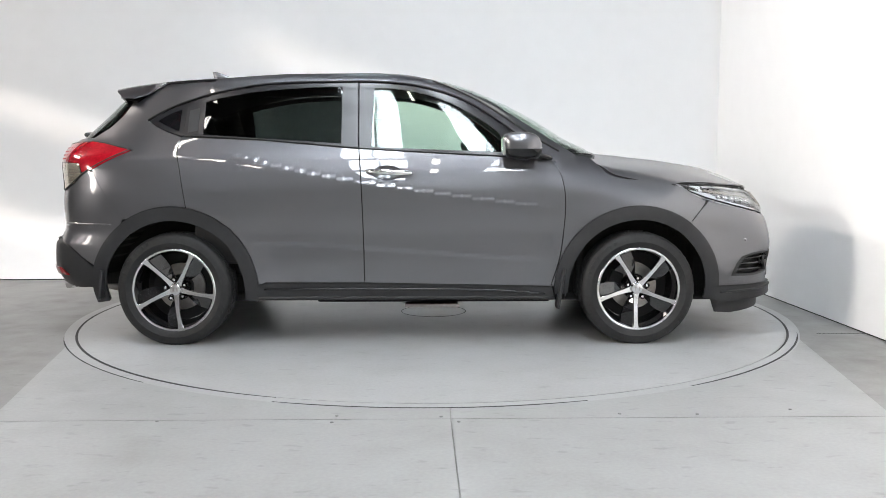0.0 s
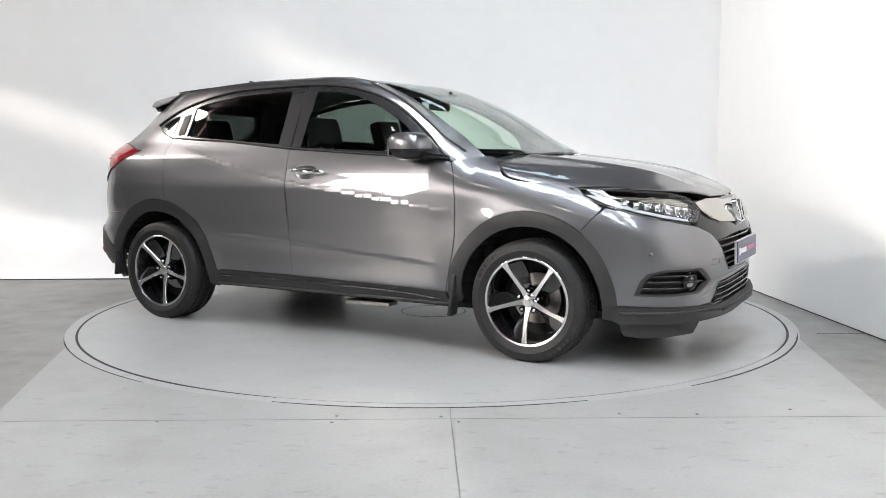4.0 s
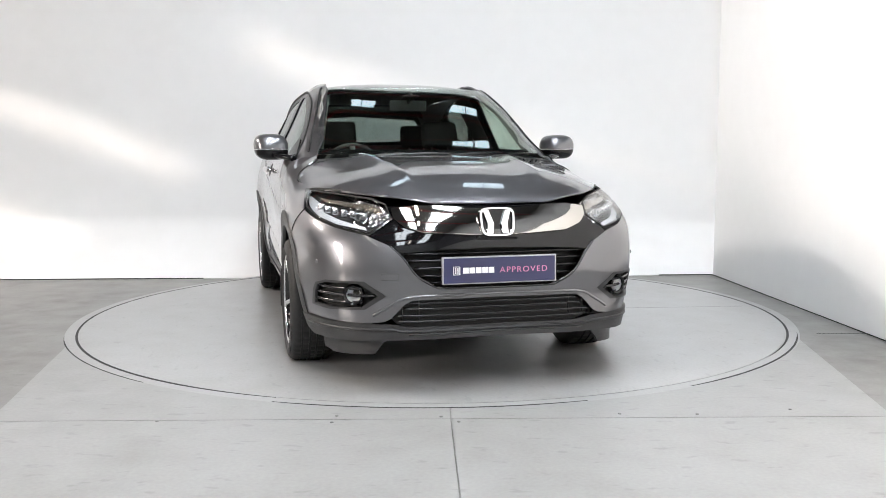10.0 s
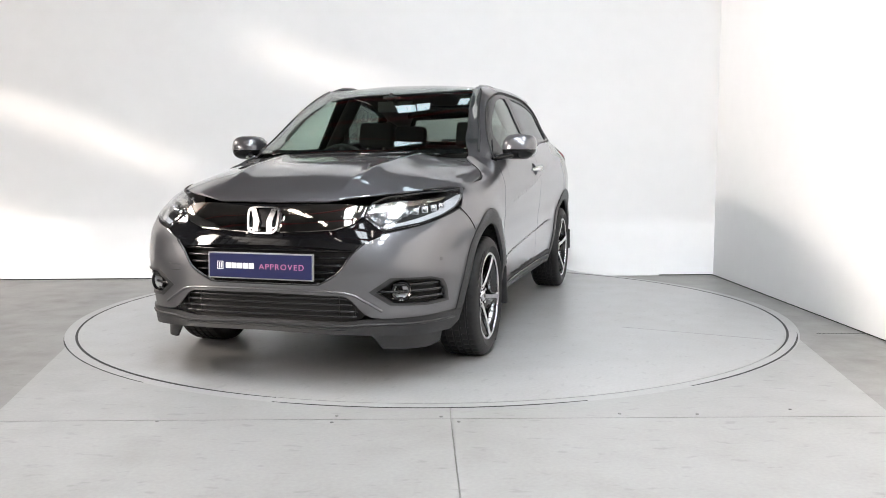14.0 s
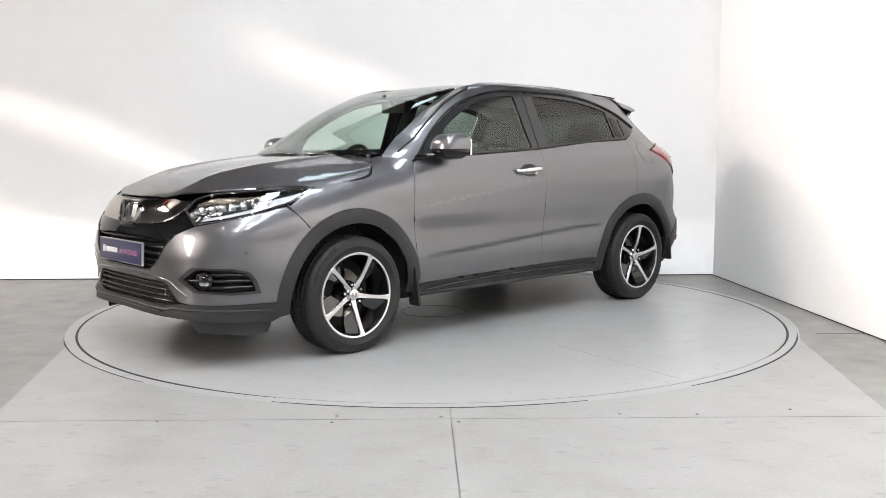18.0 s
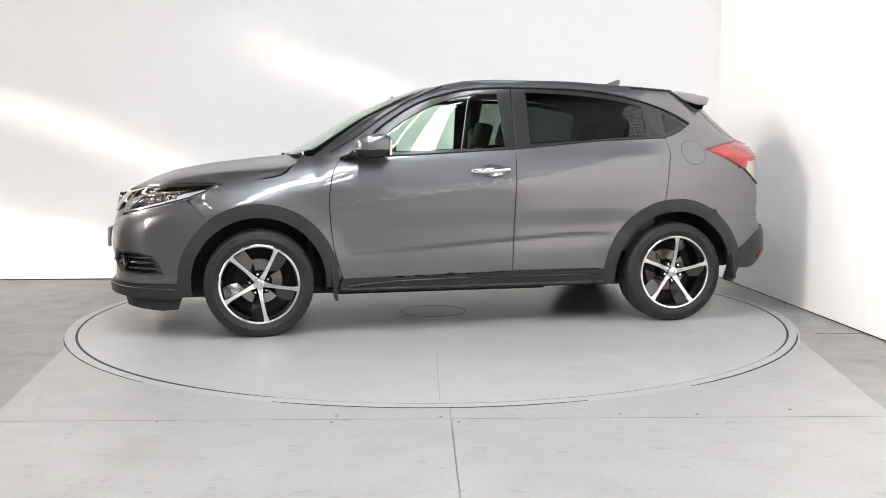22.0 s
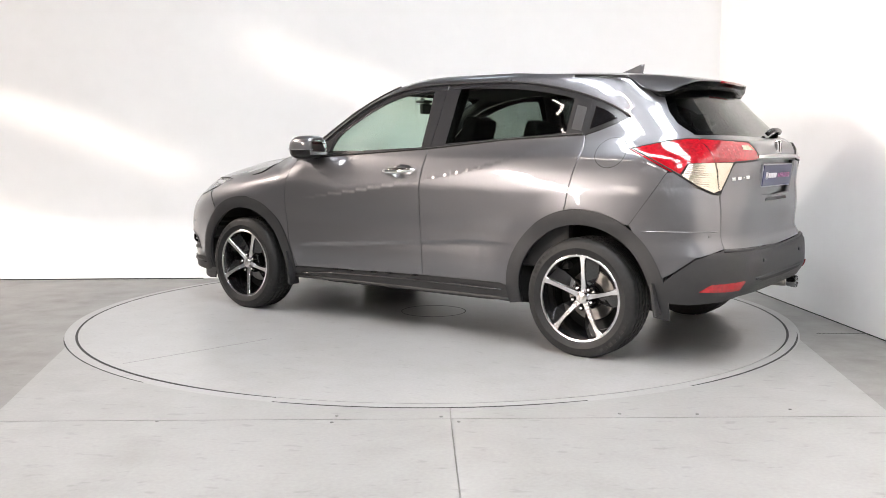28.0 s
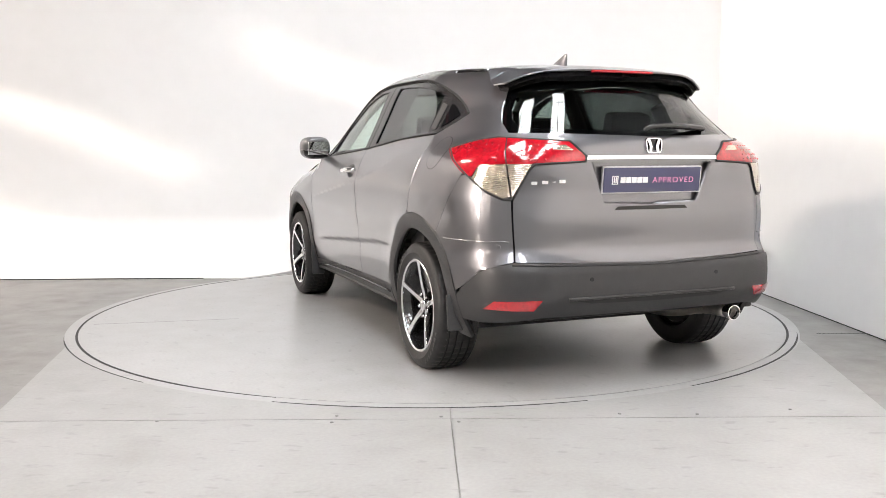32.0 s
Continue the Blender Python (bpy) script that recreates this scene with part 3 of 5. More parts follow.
hood_mid = curve([0.85, 1.10, 1.30, 1.50, 1.70, 1.85, 1.98, 2.06, 2.12, 2.20], [1.098, 1.072, 1.052, 1.029, 0.997, 0.962, 0.917, 0.880, 0.838, 0.76])
roof_mid = curve([-2.0, -1.80, -1.60, -1.30, -0.90, -0.42, -0.10, 0.20, 0.45, 0.70], [1.43, 1.466, 1.502, 1.533, 1.553, 1.559, 1.546, 1.504, 1.420, 1.30])


crease_line = curve([-1.3, -1.0, -0.68, -0.27, 0.19, 0.69, 0.95], [1.155, 1.085, 1.0, 0.923, 0.855, 0.79, 0.76])


def hood(x, y):
    """The bonnet's height, with its two long creases."""
    a = np.abs(y)
    fall = 0.05 * (a / 0.75) ** 2 + (0.055 + 0.026 * np.clip((x - 1.4) / 0.5, 0, 1)) * np.clip((a - 0.33) / 0.42, 0, 2) ** 2
    fall = fall + 8.0 * np.clip(a - 0.735, 0, 0.2) ** 2
    ridge = 0.016 * np.exp(-np.sqrt((a - 0.365 - 0.10 * (1.5 - x)) ** 2 + 0.00006) / 0.05)
    return hood_mid(x) - fall * (0.5 + 0.5 * np.clip((x - 0.9) / 0.5, 0, 1)) + ridge * np.clip((2.1 - x) / 0.3, 0, 1)


def side_y(x, z):
    """Half width of the lower body, fenders and doors."""
    x, z = np.asarray(x, float), np.asarray(z, float)
    w = half_width(z)
    # the haunch over the rear wheel and the crease that rises towards it
    w = w + 0.016 * np.exp(-((x + 1.25) / 0.42) ** 2 - ((z - 0.86) / 0.16) ** 2)
    line = crease_line(x)
    d = z - line
    fade = np.clip((x + 1.46) / 0.16, 0, 1) * np.clip((0.95 - x) / 0.5, 0, 1)
    w = w + fade * 0.017 * np.exp(-np.sqrt(d * d + 0.00012 + 0.0016 * np.clip((x + 1.3) / 0.9, 0, 1)) / np.where(d < 0, 0.11, 0.055))
    dent = z - (0.530 - 0.07 * np.maximum(x, -0.6))
    fade = np.clip((1.05 - np.abs(x + 0.05) * 1.25) / 0.3, 0, 1)
    k = np.clip(0.5 - dent / 0.024, 0, 1)
    w = w - fade * 0.015 * k * k * (3 - 2 * k) * np.exp(-np.clip(-dent, 0, 1) / 0.12)
    # wheel arches stand a little proud
    for cx in (WHEEL_X, -WHEEL_X):
        r = np.hypot(x - cx, z - WHEEL_Z)
        w = w + 0.014 * np.exp(-((r - 0.43) / 0.09) ** 2) * (z < 0.9)
    # the fender rolls over towards the bonnet
    top = hood(x, 0.76 + 0 * x)
    q = np.clip((z - top + 0.20) / 0.20, 0, 1.3)
    k = np.clip((x - 0.72) / 0.25, 0, 1)
    w = w * (1 - 0.105 * k * q ** 2.6)
    f = np.clip((x - 1.25) / (nose(z) - 1.25), 0, 1)
    r = np.clip((-1.30 - x) / (tail(z) - 1.30), 0, 1)
    nr = np.interp(z, [0.3, 0.6, 0.9, 1.1, 1.25, 1.5], [5.0, 4.7, 3.85, 3.85, 3.2, 2.85])
    return w * np.clip(1 - f ** 3.75, 0, 1) ** (1 / 3.75) * np.clip(1 - r ** nr, 0, 1) ** (1 / nr)


def cabin_y(x, z):
    """Half width of the glasshouse."""
    x, z = np.asarray(x, float), np.asarray(z, float)
    w = half_width(z)
    f = np.clip((x + 0.30) / (screen(z) + 0.30), 0, 1)
    r = np.clip((-0.70 - x) / (tail(z) - 0.70), 0, 1)
    nr = np.interp(z, [1.0, 1.15, 1.3, 1.5], [4.4, 3.8, 3.25, 2.9])
    return w * np.clip(1 - f ** 4.3, 0, 1) ** (1 / 4.3) * np.clip(1 - r ** nr, 0, 1) ** (1 / nr)


def flank(x, z):
    return x, side_y(x, z), z


def cabin(x, z):
    return x, cabin_y(x, z), z


def whole_side(x, z):
    """Door skins and quarter panel: lower body below the belt, glasshouse above it."""
    k = np.clip((np.asarray(z, float) - 1.04) / 0.12, 0, 1)
    k = k * k * (3 - 2 * k)
    return x, side_y(x, z) * (1 - k) + cabin_y(x, z) * k, z


def polar(profile, x0, sign):
    def f(a, z):
        """Round the end of the car: a is the angle from straight ahead (or behind)."""
        a, z = np.asarray(a, float), np.asarray(z, float)
        ca, sa = np.cos(a), np.sin(np.abs(a))
        lo, hi = np.full(a.shape, 0.15), np.full(a.shape, 1.6)
        for _ in range(38):
            r = (lo + hi) / 2
            out = profile(sign * (x0 + r * ca), z) < r * sa
            out |= (x0 + r * ca) > (nose(z) if sign > 0 else tail(z))
            hi = np.where(out, r, hi)
            lo = np.where(out, lo, r)
        return sign * (x0 + lo * ca), np.sign(a) * lo * sa, z
    return f


front = polar(side_y, 1.0, 1)
rear = polar(lambda x, z: whole_side(x, z)[1], 1.0, -1)


def screen_at(y, z):
    """The windscreen's curve: forward place from the width across."""
    y, z = np.asarray(y, float), np.asarray(z, float)
    q = np.clip(np.abs(y) / half_width(z), 0, 0.999)
    return -0.30 + (screen(z) + 0.30) * (1 - q ** 4.3) ** (1 / 4.3), y, z


def roof_at(x, y):
    x, y = np.asarray(x, float), np.asarray(y, float)
    return x, y, roof_mid(x) - 0.046 * (np.abs(y) / 0.58) ** 2.6


def spoiler_at(x, y):
    """The roof carried on over the rear window, turned down at its ends."""
    x, y, z = roof_at(x, y)
    k = np.clip((np.abs(y) - 0.36) / 0.21, 0, 1.2) ** 2 * np.clip((-1.40 - x) / 0.10, 0, 1)
    return x, y, z - 0.055 * k


def bonnet_at(x, y):
    return x, y, hood(x, y)


def arch(cx, r, a0, a1, n=28):
    """Points on a wheel arch, angles in degrees from straight forward."""
    return [(cx + r * math.cos(radians(a0 + (a1 - a0) * i / n)), WHEEL_Z + r * math.sin(radians(a0 + (a1 - a0) * i / n))) for i in range(n + 1)]


def both(half):
    """An outline given for the left half, from the centre round and back to the centre, closed with its mirror image."""
    return list(half) + [(-u, v) for u, v in reversed(half) if abs(u) > 1e-6]


def across(half):
    """The same for outlines given as (x, y)."""
    return list(half) + [(u, -v) for u, v in reversed(half) if abs(v) > 1e-6]


def strip_on(name, surface, line, radius, material, parent, lift=0.0, flat=1.0, side=1, label=""):
    """A bead laid along a line of (u, v) on a surface."""
    u, v = (np.array(q, float) for q in zip(*line))
    x, y, z = surface(u, v)
    c = np.stack([np.clip(x, -1.2, 1.2) * 0.75, 0 * x, 0 * x + 0.62], -1)
    p = np.stack([x, y + 0 * x, z + 0 * x], -1)
    d = (p - c) / np.linalg.norm(p - c, axis=1)[:, None]
    p = (p + d * lift) * (1, side, 1)
    return tube(name, p.tolist(), radius, material, parent, label, 8, flat)


def build_wheel(car, cx, s, turn):
    """One five-spoke alloy wheel with tyre, brake disc and nuts."""
    hub = lathe("wheel", [(0.0, 0.028), (0.062, 0.028), (0.072, 0.015), (0.075, -0.05), (0.0, -0.05)], RIMBLACK, car, 40, label="five-spoke alloy wheel with black pockets")
    # tyre: grooved tread, rounded shoulders, sidewall with a raised rib
    prof = [(0.224, 0.088), (0.232, 0.100), (0.246, 0.108), (0.262, 0.1135), (0.268, 0.1155), (0.274, 0.1135), (0.300, 0.109), (0.316, 0.101), (0.325, 0.092), (0.3305, 0.081), (0.332, 0.066),
            (0.3325, 0.062), (0.3255, 0.060), (0.3255, 0.052), (0.3335, 0.050), (0.334, 0.024), (0.326, 0.022), (0.326, 0.013), (0.334, 0.011), (0.334, -0.011), (0.326, -0.013), (0.326, -0.022), (0.334, -0.024),
            (0.3335, -0.050), (0.3255, -0.052), (0.3255, -0.060), (0.3325, -0.062), (0.3305, -0.081), (0.325, -0.092), (0.300, -0.109), (0.262, -0.113), (0.222, -0.100), (0.214, -0.088)]
    segs, verts, faces, n = 192, [], [], len(prof)
    for i in range(segs):
        a = 2 * math.pi * i / segs
        for k, (r, y) in enumerate(prof):
            if 8 <= k <= 28 and r > 0.327 and (i + (k > 15) * 2) % 4 == 0:
                r -= 0.0045
            if r > 0.262:
                r = 0.262 + (r - 0.262) * 0.83
            verts.append((r * math.cos(a), y, max(r * math.sin(a), 0.0005 - WHEEL_Z)))
    for i in range(segs):
        j = (i + 1) % segs
        faces += [(i * n + k, i * n + k + 1, j * n + k + 1, j * n + k) for k in range(n - 1)]
    ty = link_mesh("tyre", verts, faces, RUBBER, hub, "black rubber tyre with grooved tread", smooth=True)
    ty.data.set_sharp_from_angle(angle=radians(28))
    # plain raised bars on the sidewall in place of its writing
    bm = bmesh.new()
    for base in (20, 200):
        for k in range(8):
            a = radians(base + 6.0 * k)
            m = Matrix.Rotation(-a, 4, "Y") @ Matrix.Translation((0.288, 0.1105, 0))
            slab(bm, (-0.009, -0.002, -0.010), (0.011, 0.0012, 0.008 if k % 3 else 0.002), m)
    tagged(part("sidewall_mark", bm, RUBBER, hub), kind="stuff")
    lathe("rim", [(0.233, 0.094), (0.228, 0.099), (0.221, 0.095), (0.212, 0.070), (0.198, -0.02), (0.196, -0.08), (0.21, -0.088)], RIMBLACK, hub, 72)
    lathe("rim_flange", [(0.2285, 0.0985), (0.2345, 0.1005), (0.2345, 0.104), (0.2305, 0.1065), (0.2215, 0.1040), (0.2195, 0.0985), (0.221, 0.094)], ALLOY, hub, 96, label="machined silver rim edge")
    lathe("brake_disc", [(0.05, -0.045), (0.135, -0.045), (0.135, -0.068), (0.05, -0.068)], STEEL, hub, 48)
    lathe("brake_shield", [(0.0, -0.078), (0.190, -0.078), (0.196, -0.070), (0.190, -0.074), (0.0, -0.074)], DARK, hub, 40, label="black brake dust shield")
    bm = bmesh.new()
    slab(bm, (-0.045, -0.085, 0.075), (0.045, -0.02, 0.15), Matrix.Rotation(radians(70), 4, "Y"), 0.01)
    part("brake_caliper", bm, DARK, hub)
    for k in range(5):
        a = radians(turn + 72 * k)
        rot = Matrix.Rotation(-a, 4, "Y")
        # bright spoke: a tapered, crowned blade, widest at both ends
        verts, faces = [], []
        for r, half, y, d in ((0.030, 0.020, 0.062, 0.03), (0.060, 0.0150, 0.071, 0.026), (0.10, 0.0125, 0.082, 0.022), (0.15, 0.0120, 0.092, 0.02), (0.195, 0.0130, 0.0995, 0.018), (0.2235, 0.019, 0.1035, 0.012)):
            bend = 0.004 * math.sin(r / 0.21 * math.pi)
            verts += [rot @ Vector(q) for q in ((r, y - 0.004, -half + bend), (r, y, -half * 0.8 + bend), (r, y, half * 0.8 + bend), (r, y - 0.004, half + bend), (r, y - d, half * 0.9 + bend), (r, y - d, -half * 0.9 + bend))]
        for i in range(5):
            for q in range(6):
                w = (q + 1) % 6
                faces.append((6 * i + q, 6 * i + w, 6 * i + 6 + w, 6 * i + 6 + q))
        faces += [tuple(range(6)), tuple(range(35, 29, -1))]
        sp = link_mesh("spoke", verts, faces, ALLOY, hub, "machined silver spoke")
        # black swept blade beside it
        verts, faces = [], []
        for r, a0, a1, y in ((0.055, 14, 30, 0.052), (0.09, 9, 30, 0.060), (0.13, 6, 30, 0.070), (0.17, 5, 27, 0.080), (0.214, 5, 22, 0.090)):
            for t0, dy in ((a0, 0.0), (a1, -0.028), (a1, -0.045), (a0, -0.03)):
                q = radians(t0)
                verts.append(rot @ Vector((r * math.cos(q), y + dy, r * math.sin(q))))
        for i in range(4):
            for q in range(4):
                w = (q + 1) % 4
                faces.append((4 * i + q, 4 * i + w, 4 * i + 4 + w, 4 * i + 4 + q))
        faces += [(0, 1, 2, 3), (19, 18, 17, 16)]
        link_mesh("spoke_blade", verts, faces, RIMBLACK, hub, "gloss black swept blade")
        m = Matrix.Rotation(-a - radians(36), 4, "Y")
        lathe("wheel_nut", [(0.0, 0.075), (0.006, 0.075), (0.0095, 0.071), (0.0095, 0.045)], CHROME, hub, 10, m @ Matrix.Translation((0.057, 0, 0)))
        lathe("nut_pocket", [(0.016, 0.070), (0.013, 0.066), (0.013, 0.04)], RIMBLACK, hub, 14, m @ Matrix.Translation((0.057, 0, 0)))
    lathe("hub_cap", [(0.0, 0.080), (0.022, 0.0795), (0.030, 0.076), (0.033, 0.068), (0.033, 0.04)], ALLOY, hub, 32, label="silver hub cap")
    bm = bmesh.new()
    for q in (-1, 1):
        slab(bm, (-0.011 * q - 0.003, 0.079, -0.011), (-0.011 * q + 0.003, 0.0815, 0.011))
    part("cap_emblem", bm, DARKCHROME, hub)
    hub.location = (cx, s * 0.765, WHEEL_Z)
    hub.rotation_euler = (0, 0, 0 if s > 0 else math.pi)
    return hub


def emblem(name, parent, width, height, depth):
    """A plain bright badge: rounded frame with two slanting bars on black."""
    outer, inner = [], []
    for i in range(48):
        a = 2 * math.pi * i / 48
        c, q = math.cos(a), math.sin(a)
        r = 1 / (abs(c) ** 4.5 + abs(q) ** 4.5) ** (1 / 4.5)
        k = 1 - 0.06 * q
        outer.append((r * c * width / 2 / k, r * q * height / 2))
        inner.append((r * c * (width / 2 - 0.011 * width / 0.15) / k, r * q * (height / 2 - 0.009 * width / 0.15)))
    verts = [(0.0, u, v) for u, v in outer] + [(depth, u * 0.97, v * 0.97) for u, v in outer] + [(depth, u, v) for u, v in inner] + [(depth * 0.3, u, v) for u, v in inner]
    n = 48
    faces = []
    for i in range(n):
        j = (i + 1) % n
        faces += [(k * n + i, k * n + j, (k + 1) * n + j, (k + 1) * n + i) for k in range(3)]
    frame_ob = link_mesh(name, verts, faces, CHROME, parent, "bright chrome badge on black", smooth=True)
    frame_ob.data.set_sharp_from_angle(angle=radians(40))
    link_mesh("badge_back", [(depth * 0.3, u, v) for u, v in inner], [tuple(range(n))], GLOSSBLACK, frame_ob)
    w, h = width, height
    for q in (1, -1):
        pts = [(q * w * 0.40, h * 0.40), (q * w * 0.24, h * 0.40), (q * w * 0.10, -h * 0.06), (q * w * 0.12, -h * 0.14), (q * w * 0.14, -h * 0.40), (q * w * 0.30, -h * 0.40), (q * w * 0.28, -h * 0.05)]
        bm = bmesh.new()
        f = bm.faces.new([bm.verts.new((depth * 0.3, u, v)) for u, v in pts])
        g = bmesh.ops.extrude_face_region(bm, geom=[f])
        for v in [e for e in g["geom"] if isinstance(e, bmesh.types.BMVert)]:
            v.co.x = depth * 0.95
        bmesh.ops.recalc_face_normals(bm, faces=bm.faces)
        part("badge_bar", bm, CHROME, frame_ob)
    return frame_ob


def number_plate(parent, m, width=0.52, height=0.111):
    """A dark blue display plate: bright bars for a brand, then one printed word."""
    bm = bmesh.new()
    slab(bm, (-0.012, -width / 2 - 0.008, -height / 2 - 0.006), (0.0, width / 2 + 0.008, height / 2 + 0.006), m, 0.003)
    fr = part("plate_frame", bm, PLATEFRAME, parent, "silver grey plate surround")
    bm = bmesh.new()
    slab(bm, (-0.002, -width / 2, -height / 2), (0.004, width / 2, height / 2), m, 0.002)
    part("plate", bm, PLATEBLUE, fr, "dark blue display plate with printed word")
    bm = bmesh.new()
    y = -width * 0.42
    slab(bm, (0.004, y, -0.019), (0.0055, y + 0.004, 0.019), m), slab(bm, (0.004, y + 0.028, -0.019), (0.0055, y + 0.032, 0.019), m)
    slab(bm, (0.004, y + 0.004, 0.016), (0.0055, y + 0.028, 0.019), m), slab(bm, (0.004, y + 0.004, -0.019), (0.0055, y + 0.028, -0.016), m)
    slab(bm, (0.004, y + 0.009, -0.013), (0.0055, y + 0.014, 0.013), m), slab(bm, (0.004, y + 0.019, -0.013), (0.0055, y + 0.024, 0.013), m)
    for k in range(5):
        slab(bm, (0.004, y + 0.045 + 0.0295 * k, -0.013), (0.0055, y + 0.071 + 0.0295 * k, 0.013), m)
    part("plate_mark", bm, PLATEWHITE, fr, "white plain bars")
    text = bpy.data.curves.new("word", "FONT")
    text.body, text.size, text.extrude, text.space_character = "APPROVED", 0.036, 0.0006, 1.22
    tmp = bpy.data.objects.new("word", text)
    scene.collection.objects.link(tmp)
    me = bpy.data.meshes.new_from_object(tmp)
    bpy.data.objects.remove(tmp)
    ys = [v.co.x for v in me.vertices]
    k = 0.225 / (max(ys) - min(ys))
    turn = m @ Matrix(((0, 0, 1, 0.0048), (k, 0, 0, -0.003), (0, 1, 0, -0.013), (0, 0, 0, 1)))
    me.transform(turn)
    me.materials.clear()
    me.materials.append(PLATEPINK)
    ob = new("plate_word", me)
    ob.parent = fr
    return fr


def build_car():
    car = tagged(new("car"), "dark grey metallic compact five-door crossover car on the turntable", "car")
    R = 0.468
    g = 0.0035
    off = lambda line, d: [(x + d, z) for x, z in line]
    build_shell(car)
    for s in (1, -1):
        b_seam = smooth_line([(-0.238, 0.350), (-0.240, 0.60), (-0.248, 0.90), (-0.264, 1.098)], 14)
        f_seam = smooth_line([(0.815, 0.328), (0.862, 0.50), (0.885, 0.68), (0.888, 0.83), (0.868, 0.95), (0.835, 1.025)], 20)
        r_seam = smooth_line([(-1.222, 0.795), (-1.236, 0.88), (-1.256, 0.99), (-1.279, 1.09), (-1.268, 1.168)], 14)
        fd = panel("front_door", off(b_seam, g) + [(0.30, 1.066), (0.80, 1.040)] + off(f_seam, -g)[::-1], flank, PAINT, car, s, holes=([(-0.105 + 0.084 * math.cos(a), 0.968 + 0.042 * math.sin(a)) for a in np.linspace(0, 2 * math.pi, 32, endpoint=False)],), label="grey metallic front door skin", res=0.015)
        rd = panel("rear_door", off(b_seam, -g)[::-1] + [(-0.80, 0.352)] + arch(-WHEEL_X, R + 0.004, 2.5, 79) + off(r_seam, g) + [(-0.80, 1.147)], whole_side, PAINT, car, s, label="grey metallic rear door skin", res=0.015)
        top = smooth_line([(0.845, 1.032), (0.93, 1.056), (1.030, 1.054), (1.090, 1.006), (1.143, 0.955), (1.243, 0.930), (1.47, 0.916), (1.545, 0.898)], 34)
        low = [(1.60, 0.855), (1.685, 0.808), (1.655, 0.760), (1.622, 0.704)]
        panel("front_fender", off(f_seam, g) + top + low + arch(WHEEL_X, R + 0.004, 52, 178.6), flank, PAINT, car, s, res=0.022)
        q = off(r_seam, -g)[::-1] + arch(-WHEEL_X, R + 0.004, 80, 122)
        # the seam to the rear corner, the edge of the tail light and the foot of the rear pillar
        q += [(float(rear(np.array([a]), np.array([z]))[0][0]) + 0.004, z) for a, z in ((0.985, 0.714), (0.946, 0.78), (0.907, 0.845), (0.869, 0.91), (0.830, 0.975), (0.822, 0.987), (0.895, 1.042), (0.974, 1.098), (0.88, 1.119), (0.79, 1.137))]
        q += [(-1.79, 1.148), (-1.842, 1.148)]
        q += smooth_line([(-1.77, 1.175), (-1.69, 1.215), (-1.60, 1.29), (-1.568, 1.36), (-1.50, 1.42), (-1.405, 1.478)], 16) + [(-1.10, 1.492), (-0.70, 1.503)]
        q += smooth_line([(-0.72, 1.487), (-0.90, 1.465), (-1.10, 1.425), (-1.28, 1.372), (-1.40, 1.318), (-1.486, 1.265)], 16) + smooth_line([(-1.42, 1.226), (-1.34, 1.192)], 4)
        panel("rear_quarter", q, whole_side, PAINT, car, s, res=0.02)
        # side glazing and its black surround
        front_hole = [(-0.200, 1.113), (-0.185, 1.452)] + smooth_line([(-0.05, 1.450), (0.10, 1.420), (0.25, 1.367), (0.42, 1.277), (0.515, 1.210), (0.545, 1.160), (0.552, 1.084)], 20)
        rear_hole = [(-0.365, 1.133), (-0.37, 1.462)] + smooth_line([(-0.50, 1.460), (-0.80, 1.440), (-1.05, 1.400), (-1.150, 1.373)], 10) + [(-1.150, 1.185)]
        grow = lambda p, d: [(u + d * (1 if u > sum(a for a, _ in p) / len(p) else -1), v + d * (1 if v > sum(b for _, b in p) / len(p) else -1)) for u, v in p]
        panel("window_glass", grow(front_hole, 0.006), cabin, CLEAR, fd, s, thick=0.004, lift=-0.011, label="clear green-tinted side window")
        panel("window_glass", grow(rear_hole, 0.006), cabin, PRIVACY, rd, s, thick=0.004, lift=-0.011, label="dark privacy-tinted side window")
        fr_front = [(-0.262, 1.104), (-0.272, 1.485), (-0.10, 1.480)] + smooth_line([(0.08, 1.456), (0.30, 1.390), (0.50, 1.273), (0.66, 1.150), (0.765, 1.060)], 18) + [(0.80, 1.043), (0.30, 1.070)]
        fr_rear = [(-0.270, 1.104), (-0.280, 1.486), (-0.70, 1.478)] + smooth_line([(-0.90, 1.459), (-1.10, 1.418), (-1.252, 1.375)], 8) + [(-1.262, 1.172), (-0.80, 1.150)]
        panel("window_frame", fr_front, cabin, PILLAR, fd, s, holes=(front_hole,), lift=-0.004, label="satin black window frame")
        panel("window_frame", fr_rear, cabin, PILLAR, rd, s, holes=(rear_hole,), lift=-0.004, label="satin black window frame")
        panel("quarter_window", [(-1.262, 1.176), (-1.256, 1.371)] + smooth_line([(-1.30, 1.356), (-1.40, 1.309), (-1.474, 1.265)], 6) + smooth_line([(-1.42, 1.233), (-1.34, 1.200)], 4), cabin, PILLAR, car, s, lift=-0.004, label="black triangular quarter window")
        panel("quarter_pane", [(-1.285, 1.205), (-1.285, 1.325), (-1.34, 1.305), (-1.415, 1.262), (-1.36, 1.235)], cabin, GLOSSBLACK, car, s, lift=0.0005, thick=0.004)
        panel("rear_door_handle", [(-1.178, 1.205), (-1.178, 1.335), (-1.235, 1.320), (-1.235, 1.195)], cabin, CABIN, rd, s, lift=0.001, thick=0.004, label="black handle hidden in the pillar")
